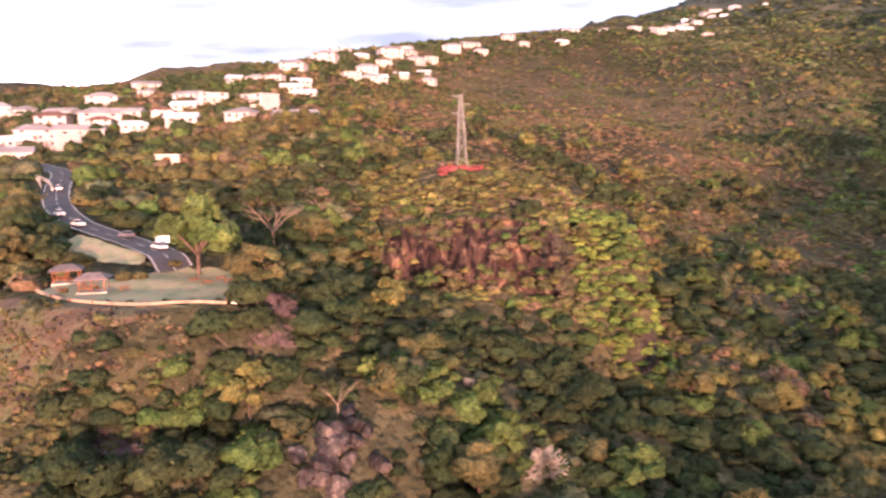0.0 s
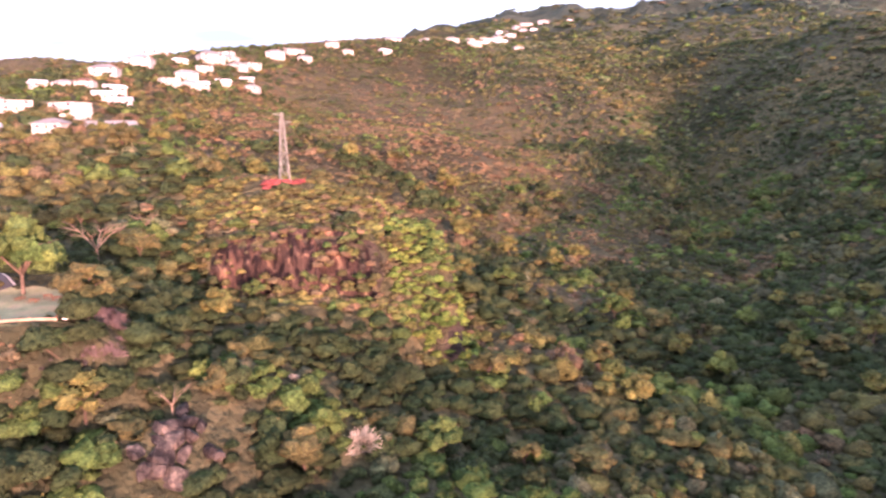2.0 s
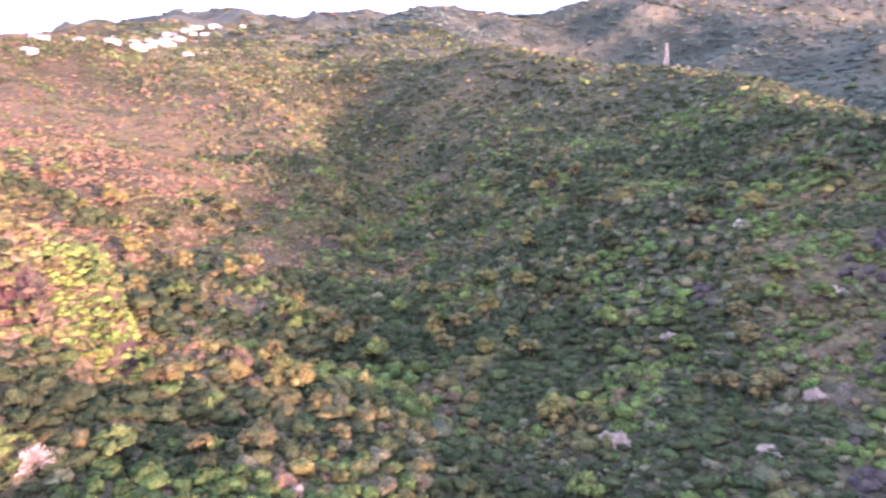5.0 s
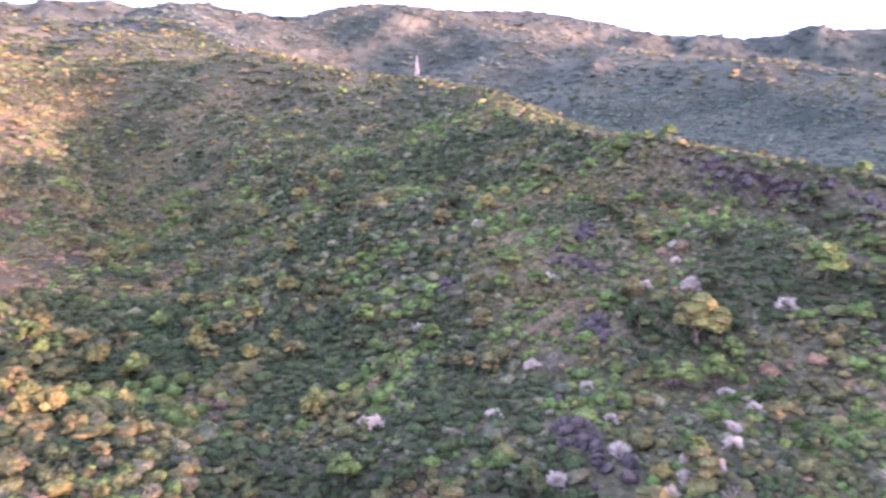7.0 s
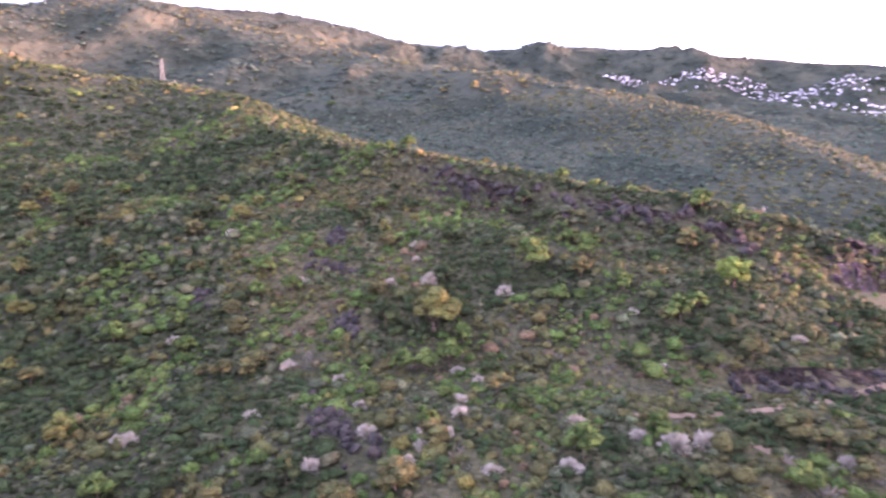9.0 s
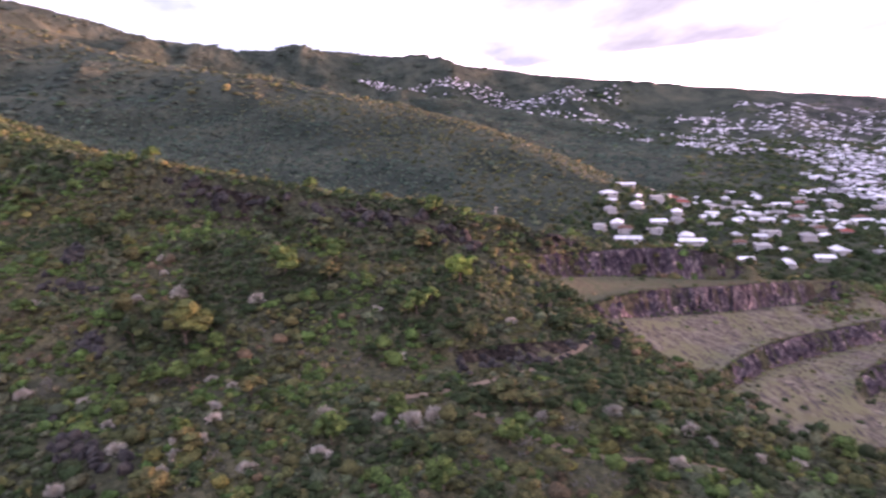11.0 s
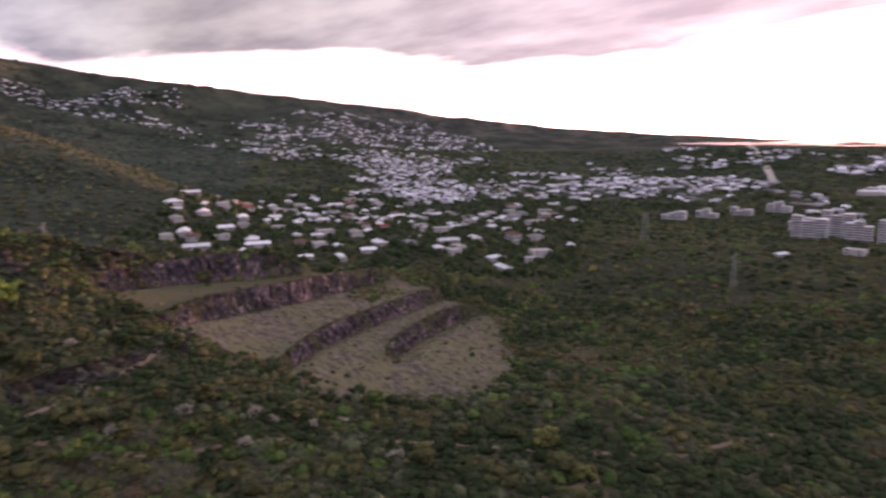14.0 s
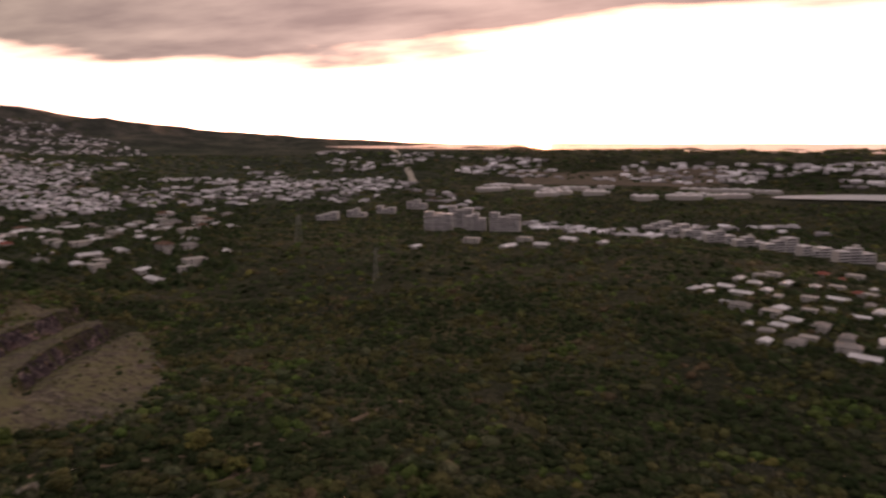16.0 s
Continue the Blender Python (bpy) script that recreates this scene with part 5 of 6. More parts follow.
def trunk_bm(rng, r, limbs, forks, thick):
    bm = bmesh.new()
    top = Vector((rng.uniform(-0.1, 0.1) * r, rng.uniform(-0.1, 0.1) * r, r * 0.45))
    add_bar(bm, (0, 0, -0.4), top, thick * r, thick * r * 0.7, sides=7)
    for k in range(limbs):
        a = 6.28 * k / limbs + rng.uniform(-0.4, 0.4)
        e = top + Vector((math.cos(a) * r * 0.4, math.sin(a) * r * 0.4, r * rng.uniform(0.35, 0.6)))
        add_bar(bm, top, e, thick * r * 0.6, thick * r * 0.32, sides=5)
        for _ in range(forks):
            b = a + rng.uniform(-0.9, 0.9)
            g = e + Vector((math.cos(b), math.sin(b), rng.uniform(0.1, 0.9))) * r * rng.uniform(0.25, 0.45)
            add_bar(bm, e, g, thick * r * 0.3, thick * r * 0.08, sides=4)
            if forks > 3:
                for _ in range(2):
                    c = b + rng.uniform(-0.8, 0.8)
                    h = g + Vector((math.cos(c), math.sin(c), rng.uniform(0.0, 0.8))) * r * 0.22
                    add_bar(bm, g, h, thick * r * 0.1, thick * r * 0.04, sides=3)
    return bm


def tree_template(rng, leaf, lumps, tufts, bark=BARK):
    t = empty("tree", 0, 0, -500)
    part("trunk", trunk_bm(rng, 1.0, 4, 2, 0.055), bark, t)
    part("crown", crown_bm(rng, 1.0, lumps, tufts), leaf, t)
    for face in t.children[-1].data.polygons:
        face.use_smooth = True
    return t


_rng = np.random.default_rng(21)
TREES = {key: [tree_template(_rng, LEAF[key], 20, 17) for _ in range(2)] for key in ("dark", "olive", "yellow", "dry", "green", "lime")}
TREE_LABEL = {"dark": "broad dark green tree with a dense uneven crown", "olive": "olive green tree with a rounded loose crown", "yellow": "bright yellow-green tree standing above the scrub", "dry": "brownish half-dry tree with a thin crown", "lime": "lime green tree with a full rounded crown", "green": "fresh green tree with a full rounded crown"}


def plant(key, x, y, r, group="trees on the slopes"):
    src = TREES[key][int(_rng.integers(2))]
    t = copy_thing(src, pose(x, y, zat(x, y) - 0.3, 0, 0, float(_rng.uniform(0, 360))) @ Matrix.Diagonal((r, r, r * float(_rng.uniform(0.85, 1.1)), 1)))
    return tagged(t, TREE_LABEL[key], "tree", group)


VALLEY_TREES = [(139, 307, 6.5), (101, 274, 6.5), (94, 156, 5.3), (101, 139, 4.4), (230, 196, 7), (230, 250, 6), (204, 239, 6), (194, 196, 7), (209, 194, 7), (249, 363, 6.5), (285, 368, 6.5), (175, 103, 6), (193, 160, 6)]
for k, (x, y, r) in enumerate(VALLEY_TREES):
    plant(("yellow", "green", "yellow", "olive", "yellow")[k % 5], x, y, r)
for x, y, r, key in ((265, -20, 14, "yellow"), (308, -61, 12, "green"), (290, -152, 9.5, "lime"), (267, 4, 7.5, "dark"), (336, 25, 5, "yellow"), (222, 63, 6.5, "olive"), (170, 99, 7, "yellow"), (357, 238, 10, "dark"), (369, 250, 10, "dark"), (393, 303, 9, "dark"), (363, -50, 7.5, "dark"), (362, 150, 7, "dark"), (256, -217, 6, "dark"), (-38, 187, 4.8, "dark"), (-36, 208, 4.5, "dark"), (38, 187, 3, "lime"), (46, 178, 3.4, "green"), (44, 172, 3.4, "lime"), (50, 190, 3.2, "green"), (-56, 199, 6, "dark"), (-99, 152, 6, "dark"), (-94, 142, 6.5, "olive"), (-85, 141, 4.5, "dark"), (-58, 160, 4, "dry")):
    plant(key, x, y, r)
for k in range(330):
    x, y = float(_rng.uniform(-60, 430)), float(_rng.uniform(-320, 440))
    d = math.hypot(x + 20, y + 50)
    ok = not quarry_zone(np.array([x]), np.array([y]))[0] and not cleared(np.array([x]), np.array([y]))[0]
    if d > 130 and ok:
        plant((("green", "olive", "dark", "dark", "green", "olive") if x > 110 and y < 110 else ("green", "olive", "yellow", "dark", "olive", "yellow"))[k % 6], x, y, float(_rng.uniform(4.0, 8.0)))

# the picnic terrace: one great shade tree, a half-bare one, and a pale leafless one behind
plant("green", -51.8, 136.5, 9.4, "trees at the picnic terrace")
plant("olive", -36.0, 123.5, 6.8, "trees at the picnic terrace")


def bare_tree(x, y, r, label, bark, forks=5, limbs=6):
    t = empty("bare_tree", x, y, zat(x, y), float(_rng.uniform(0, 360)), r)
    part("trunk", trunk_bm(_rng, 1.0, limbs, forks, 0.05), bark, t)
    return tagged(t, label, "tree")


bare_tree(-46, 176, 9.0, "leafless tree with spreading pale branches", PALE_BARK)
part("leaf_tuft", crown_bm(_rng, 0.9, 5, 8, 1.05), LEAF["dry"], bare_tree(-38, 200, 5, "nearly leafless tree with a few brown leaves", PALE_BARK))
bare_tree(-20, 112, 4.5, "small leafless tree on the rock outcrop", PALE_BARK, 4, 5)
SHRUB_SPOTS = [(313, 1, 3.8), (291, -49, 4.8), (293, 57, 5.3), (294, 10, 5.0), (296, -11, 6.1), (277, -108, 3.3), (266, -173, 3.6), (259, -131, 2.9), (201, -85, 5.0), (201, -44, 4.3), (178, -36, 4.3), (169, -33, 3.4), (188, -42, 3.3), (171, -60, 4.0), (177, -84, 5.1), (192, -118, 5.9), (195, -127, 5.6), (192, -169, 5.1), (197, -106, 3.8), (230, -46, 3.3)]
SHRUB_SPOTS_2 = [(226, 12, 3.2), (248, -117, 4.6), (172, 72, 4.7), (248, 104, 4.5), (194, -198, 4.6), (183, -224, 4.6), (177, -229, 3.6), (168, -244, 4.1), (168, -259, 3.7), (160, -209, 4.2), (122, -255, 5.2), (126, -280, 3.5), (17, 118, 4.5), (3, 131, 1.7), (38, 142, 1.7), (173, 78, 3.4), (67, 89, 2.9)]
SHRUB_SPOTS_2 += [(325, 4, 3.6), (212, -42, 4.0), (186, -35, 4.4), (163, -2, 4.8), (240, -35, 3.6), (191, 33, 4.0), (339, 122, 4.4), (235, 39, 4.8), (203, -5, 3.6), (184, -14, 4.0)]


def twig_thing(rng):
    t = empty("leafless_shrub", 0, 0, -500)
    bm = bmesh.new()
    for k in range(9):
        a, e = rng.uniform(0, 6.28), rng.uniform(0.5, 1.4)
        d = Vector((math.cos(a) * math.cos(e), math.sin(a) * math.cos(e), math.sin(e)))
        add_bar(bm, (0, 0, -0.1), d * 0.6, 0.04, 0.02, sides=4)
        for _ in range(5):
            g = (d + Vector(rng.normal(0, 0.35, 3))).normalized()
            add_bar(bm, d * 0.6, d * 0.6 + g * rng.uniform(0.3, 0.5), 0.02, 0.006, sides=3)
    part("stem", bm, PALE_TWIG, t)
    v, f = twig_mesh(rng, 1000)
    me = mesh_of("twig_spray", v * 0.95, f, PALE_TWIG)
    o = new("twig_spray", me)
    o.parent = t
    return t


TWIGS = [twig_thing(_rng) for _ in range(3)]
for k, (x, y, r) in enumerate(SHRUB_SPOTS + SHRUB_SPOTS_2):
    t = copy_thing(TWIGS[k % 3], pose(x, y, zat(x, y) - 0.1, 0, 0, 77.0 * k) @ Matrix.Diagonal((r * 1.0, r * (0.7 + 0.05 * (k * 7 % 9)), r * (0.7 + 0.06 * (k * 5 % 7)), 1)))
    tagged(t, "pale grey leafless shrub of fine twigs", "shrub", "leafless shrubs on the slopes")
for src in TWIGS + [t for ts in TREES.values() for t in ts]:
    for o in (*src.children_recursive, src):
        bpy.data.objects.remove(o)
for k in range(16):
    x, y = -3 + 0.85 * k + float(_rng.uniform(-1, 1)), 220.5 + float(_rng.uniform(-1.8, 1.8))
    v, f = bush_mesh(_rng, 60)
    o = new("flowering_shrub", mesh_of("flowering_shrub", v, f, LEAF["red"]))
    o.matrix_basis = pose(x, y, zat(x, y) - 0.2, 0, 0, 40 * k) @ Matrix.Scale(float(_rng.uniform(1.4, 2.3)), 4)
    tagged(o, "dense shrub covered in red blossom below the pylon", "shrub", "red shrubs below the pylon")


# ---------------------------------------------------------------- pylons and poles
def pylon(x, y, height, turn, label, base=3.3, head=0.9, near=False):
    t = empty("pylon", x, y, zat(x, y) - 0.3, turn)
    h = height

    def corner(k, z):
        w = base + (head - base) * min(1, z / (h * 0.92))
        return Vector(((-1, 1, 1, -1)[k] * w / 2, (-1, -1, 1, 1)[k] * w / 2, z))

    for k in range(4):
        part("leg", bar(corner(k, 0), corner(k, h), 0.17, 0.13, sides=4), STEEL, t)
    levels = [h * (1 - 0.84 ** i) / (1 - 0.84 ** 11) for i in range(12)]
    web = bmesh.new()
    for a, b in zip(levels, levels[1:]):
        for k in range(4):
            for p, q, r in ((corner(k, a), corner((k + 1) % 4, b), 0.085), (corner((k + 1) % 4, a), corner(k, b), 0.085), (corner(k, b), corner((k + 1) % 4, b), 0.05)):
                if near:
                    part("brace", bar(p, q, r, r, sides=4), STEEL, t)
                else:
                    add_bar(web, p, q, r, sides=4)
    if near:
        web.free()
    else:
        tagged(part("bracing", web, STEEL, t), kind="stuff")
    for side, z in ((-1, 0.985), (1, 0.87), (-1, 0.75)):
        bm = bmesh.new()
        tip = Vector((side * h * 0.135, 0, z * h))
        for k in ((0, 3) if side < 0 else (1, 2)):
            add_bar(bm, corner(k, z * h - 0.9), tip, 0.1, sides=4)
            add_bar(bm, corner(k, z * h), tip, 0.1, sides=4)
        arm = part("crossarm", bm, STEEL, t)
        bm = bmesh.new()
        for i in range(6):
            add_bar(bm, tip - Vector((0, 0, 0.2 + 0.2 * i)), tip - Vector((0, 0, 0.32 + 0.2 * i)), 0.16, 0.07, sides=6)
        add_bar(bm, tip, tip - Vector((0, 0, 1.5)), 0.03, sides=4)
        part("insulator", bm, PORCELAIN, arm)
    for k in range(4):
        c = corner(k, 0)
        part("footing", box(c.x - 0.4, c.y - 0.4, -0.6, c.x + 0.4, c.y + 0.4, 0.4), CONCRETE, t)
    return tagged(t, label, "pylon")


pylon(4, 226, 23.5, 12, "steel lattice power pylon with three crossarms on the knoll", near=True)
pylon(717, 416, 27, 50, "distant steel lattice power pylon on the ridge crest", 5.0, 1.4)
pylon(640, -240, 34, 60, "steel lattice power pylon in the valley behind the quarry", 5.0, 1.4)
pylon(388, -859, 38, 20, "tall steel lattice pylon at the edge of the town", 9.0, 4.0)
pylon(202, -712, 34, 35, "steel lattice power pylon standing in the scrub", 5.0, 1.4)


def pole(x, y, h, turn):
    t = empty("power_pole", x, y, zat(x, y) - 0.2, turn)
    part("post", bar((0, 0, 0), (0, 0, h), 0.2, 0.13, sides=8), PALE_BARK, t)
    for z in (h - 0.4, h - 1.8):
        arm = part("crossarm", box(-2.0, -0.08, z - 0.08, 2.0, 0.08, z + 0.08), STEEL, t)
        for x2 in (-1.8, 0.9, 1.8):
            part("insulator", bar((x2, 0, z + 0.08), (x2, 0, z + 0.5), 0.12, 0.08, sides=6), LAMPGLASS, arm)
    return tagged(t, "pole with two crossarms and pale insulators", "pole")


pole(149, -385, 12, 30)


# ---------------------------------------------------------------- houses
def house(w, d, h, style, roof_mat, storeys):
    """A rendered house: walls, a hipped, gabled or flat roof with eaves, windows with frames, a door."""
    t = empty("house", 0, 0, -500)
    part("wall", box(-w / 2, -d / 2, -3.0, w / 2, d / 2, h), WALL, t)
    e = 0.9
    bm = bmesh.new()
    if style == "flat":
        add_box(bm, -w / 2 - 0.2, -d / 2 - 0.2, h, w / 2 + 0.2, d / 2 + 0.2, h + 0.35)
        add_box(bm, -w / 4, -d / 2 - 2.2, h * 0.5, w / 3, -d / 2, h * 0.5 + 0.25)
    else:
        rise, inset = d * 0.24, (d * 0.42 if style == "hip" else -0.3)
        lo = [(-w / 2 - e, -d / 2 - e), (w / 2 + e, -d / 2 - e), (w / 2 + e, d / 2 + e), (-w / 2 - e, d / 2 + e)]
        a = [bm.verts.new((x, y, h - 0.12)) for x, y in lo]
        b = [bm.verts.new((x, y, h + 0.1)) for x, y in lo]
        r = [bm.verts.new((-w / 2 + inset, 0, h + rise)), bm.verts.new((w / 2 - inset, 0, h + rise))]
        bm.faces.new(a[::-1])
        for k in range(4):
            bm.faces.new((a[k], a[(k + 1) % 4], b[(k + 1) % 4], b[k]))
        bm.faces.new((b[0], b[1], r[1], r[0]))
        bm.faces.new((b[1], b[2], r[1]))
        bm.faces.new((b[2], b[3], r[0], r[1]))
        bm.faces.new((b[3], b[0], r[0]))
    part("roof", bm, roof_mat, t)
    for s in range(storeys):
        z = 0.9 + s * 2.9
        for y, n in ((-d / 2, -1), (d / 2, 1)):
            for x in (-w * 0.3, w * 0.3):
                part("window", box(x - 0.9, min(y, y + n * 0.09), z, x + 0.9, max(y, y + n * 0.09), z + 1.25), GLASS, t)
    part("door", box(-0.5, -d / 2 - 0.08, 0, 0.5, -d / 2 + 0.02, 2.1), WOOD, t)
    part("veranda_slab", box(-w * 0.4, -d / 2 - 2.4, -1.5, w * 0.4, -d / 2, 0.05), CONCRETE, t)
    return t


HOUSES = [house(14, 11, 2.7, "hip", ROOF, 1), house(17, 12, 4.6, "hip", OLD_ROOF, 2), house(13, 9, 2.6, "gable", ROOF, 1), house(16, 11, 4.8, "flat", WALL, 2), house(20, 9, 2.7, "gable", ROOF, 1), house(14, 11, 2.7, "hip", RED_ROOF, 1), house(13, 10, 4.6, "hip", BROWN_ROOF, 2)]
HILL_HOUSES = [house(14, 11, 2.9, "hip", OLD_ROOF, 1), house(18, 13, 4.9, "hip", OLD_ROOF, 2), house(13, 9, 2.8, "gable", ROOF, 1), house(16, 11, 5.2, "flat", WALL, 2), house(19, 10, 2.9, "gable", OLD_ROOF, 1), house(14, 11, 2.9, "hip", RED_ROOF, 1), house(13, 10, 4.9, "hip", BROWN_ROOF, 2)]
HILL_LABEL = ["white single-storey house with a weathered grey hipped roof", "white two-storey villa with a weathered grey hipped roof", "small white house with a pale gabled metal roof", "white two-storey house with a flat roof", "long white house with a weathered grey gabled roof", "white house with a faded red hipped roof", "white two-storey house with a brown hipped roof"]
HOUSE_LABEL = ["white single-storey house with a pale hipped roof", "white two-storey villa with a weathered grey hipped roof", "small white house with a pale gabled metal roof", "white two-storey house with a flat roof", "long white house with a pale gabled metal roof", "white house with a faded red hipped roof", "white two-storey house with a brown hipped roof"]
_rng = np.random.default_rng(31)


def settle(k, x, y, turn, scale, group):
    uphill = y > 0
    t = copy_thing((HILL_HOUSES if uphill else HOUSES)[k], pose(x, y, zat(x, y) + 0.35, 0, 0, turn) @ Matrix.Scale(scale, 4))
    HOUSE_SPOTS.append((x, y, 7.5 * scale))
    return tagged(t, (HILL_LABEL if uphill else HOUSE_LABEL)[k], "house", group)


HILL = [(-75, 542, 3), (-66, 571, 1), (-56, 616, 3), (-31, 670, 1), (-18, 695, 3), (-61, 551, 0), (-39, 586, 2), (-21, 626, 2), (-94, 317, 0), (-101, 374, 3), (-132, 389, 3), (-143, 377, 2), (-126, 328, 2), (-173, 373, 4), (-216, 436, 1), (-217, 502, 4), (-125, 458, 0), (-114, 519, 1), (-98, 436, 2), (-88, 430, 2), (-246, 402, 0), (-212, 380, 4), (-183, 304, 1), (-168, 313, 4), (-178, 270, 0), (-186, 293, 2), (-165, 291, 3), (-207, 268, 1), (-196, 250, 3), (-222, 300, 3), (-192, 336, 6)]
HILL_UP = [(37, 790, 0), (93, 869, 0), (78, 900, 3), (150, 922, 2), (181, 1038, 4), (286, 1092, 1), (305, 1024, 3), (436, 1392, 4), (382, 1046, 0), (451, 1372, 1), (682, 1815, 4), (731, 1812, 3), (915, 1961, 4), (-102, 586, 1), (-107, 695, 3), (-55, 673, 1), (-39, 698, 0), (5, 767, 1), (26, 813, 4), (-98, 465, 2), (330, 1150, 4), (250, 1120, 0), (520, 1480, 3), (480, 1440, 0), (600, 1650, 4)]
for x, y, k in HILL:
    settle(k, x, y, float(_rng.uniform(-35, 35)), float(_rng.uniform(0.85, 1.1)), "houses on the hill")
for x, y, k in HILL[::2]:
    for _ in range(1):
        settle(int(_rng.integers(7)), x + float(_rng.choice((-1, 1)) * _rng.uniform(14, 26)), y + float(_rng.uniform(8, 34)), float(_rng.uniform(-35, 35)), float(_rng.uniform(0.8, 1.1)), "houses on the hill")
for x, y, k in HILL_UP:
    settle(k, x, y, float(_rng.uniform(-35, 35)), float(_rng.uniform(0.95, 1.25)) * (1 + max(0, y - 900) / 2500), "houses up the ridge")


def shed(x, y, turn):
    t = empty("shed", x, y, zat(x, y) + 0.3, turn)
    part("wall", box(-4, -2.5, -2, 4, 2.5, 2.8), CONCRETE, t)
    part("roof", box(-4.4, -2.9, 2.8, 4.4, 2.9, 3.0), ROOF, t)
    part("door", box(-0.8, -2.58, 0, 0.8, -2.5, 2.1), WOOD, t)
    return tagged(t, "small grey utility shed half hidden in the scrub", "shed")


shed(-101, 247, 10)


def in_quad(q, u, v):
    a, b, c, d = [np.array(p, float) for p in q]
    return (a * (1 - u) + b * u) * (1 - v) + (d * (1 - u) + c * u) * v


def district(quad, count, gap, scale, group, weights=(5, 4, 5, 4, 4, 1.2, 0.8)):
    placed, w = [], np.array(weights) / sum(weights)
    for _ in range(count * 12):
        if len(placed) >= count:
            break
        x, y = in_quad(quad, float(_rng.random()), float(_rng.random()))
        if all((x - a) ** 2 + (y - b) ** 2 > gap * gap for a, b in placed):
            placed.append((x, y))
            settle(int(_rng.choice(7, p=w)), float(x), float(y), float(_rng.choice((-20, 70)) + _rng.normal(0, 6)), scale * float(_rng.uniform(0.75, 1.25)), group)


district([(689, -330), (1140, -661), (1035, -976), (515, -567)], 98, 19, 1.2, "houses of the town")
district([(1035, -976), (760, -1226), (380, -692), (515, -567)], 62, 19, 1.2, "houses of the town")
district([(-90, -754), (-450, -920), (-430, -540), (-165, -545)], 125, 11.5, 0.72, "houses of the estate", (4, 3, 4, 4, 3, 3, 1))
district([(296, -861), (128, -881), (-19, -956), (60, -1000)], 7, 40, 1.2, "scattered houses")
for src in HOUSES + HILL_HOUSES:
    for o in (*src.children_recursive, src):
        bpy.data.objects.remove(o)


def apartment(x, y, turn, w, d, storeys, label, group):
    """A stepped block: three bays of unlike height and depth; on each storey dark strips painted as loggia shade
    between white parapets and fins.
    """
    t = empty("apartment_block", x, y, zat(x, y), turn)
    edges = (-w / 2, -w * 0.16, w * 0.2, w / 2)
    for k in range(3):
        x0, x1 = edges[k], edges[k + 1]
        n = max(2, storeys - (0, 1, 2)[(k + int(abs(x))) % 3])
        h, back = n * 3.3, (0.0, 2.2, 0.9)[k]
        part("wall", box(x0, -d / 2 + back, -6, x1, d / 2 - back, h), BLOCKWALL, t)
        part("roof", box(x0 - 0.3, -d / 2 + back - 0.3, h, x1 + 0.3, d / 2 - back + 0.3, h + 0.8), ROOF, t)
        if k == 1:
            part("lift_housing", box(x0 + 1, -2.5, h + 0.8, x0 + 6, 2.5, h + 3.8), BLOCKWALL, t)
        for s in range(n):
            z = s * 3.3
            for sy in (-1, 1):
                y0 = sy * (d / 2 - back)
                # flat dark strip on the wall, painted shade of a loggia
                part("window", box(x0 + 0.7, min(y0, y0 + sy * 0.12), z + 1.0, x1 - 0.7, max(y0, y0 + sy * 0.12), z + 2.9), SHADE_GAP, t)
                part("balcony", box(x0 + 0.4, min(y0, y0 + sy * 1.6), z - 0.15, x1 - 0.4, max(y0, y0 + sy * 1.6), z + 0.95), ROOF, t)
        part("fin_wall", box(x0 - 0.35, -d / 2 + back - 1.7, -1, x0 + 0.35, d / 2 - back + 1.7, h), BLOCKWALL, t)
    HOUSE_SPOTS.append((x, y, w * 0.6))
    return tagged(t, label, "apartment block", group)


for x, y, a, w, n in ((268, -1064, 14, 42, 9), (218, -1096, 14, 30, 8), (172, -1098, 8, 46, 9), (262, -1150, 12, 40, 11), (330, -1200, 20, 34, 6), (440, -1385, 10, 40, 5)):
    apartment(x, y, a, w, 15, n, "pale stepped apartment block with long balconies", "apartment blocks")
for x, y, a, w, n in ((-42, -1262, 30, 46, 4), (-72, -1212, 30, 42, 5), (-104, -1166, 30, 40, 5), (-134, -1122, 35, 44, 5), (-170, -1080, 30, 40, 4), (-204, -1042, 30, 44, 5), (-238, -1000, 35, 40, 4), (-272, -958, 30, 44, 5), (-306, -912, 30, 40, 4), (-350, -872, 25, 44, 4), (546, -1205, 15, 40, 4), (512, -1258, 10, 36, 4), (478, -1318, 10, 36, 4)):
    apartment(x, y, a, w, 14, n, "white mid-rise apartment block with balconies", "estate blocks")


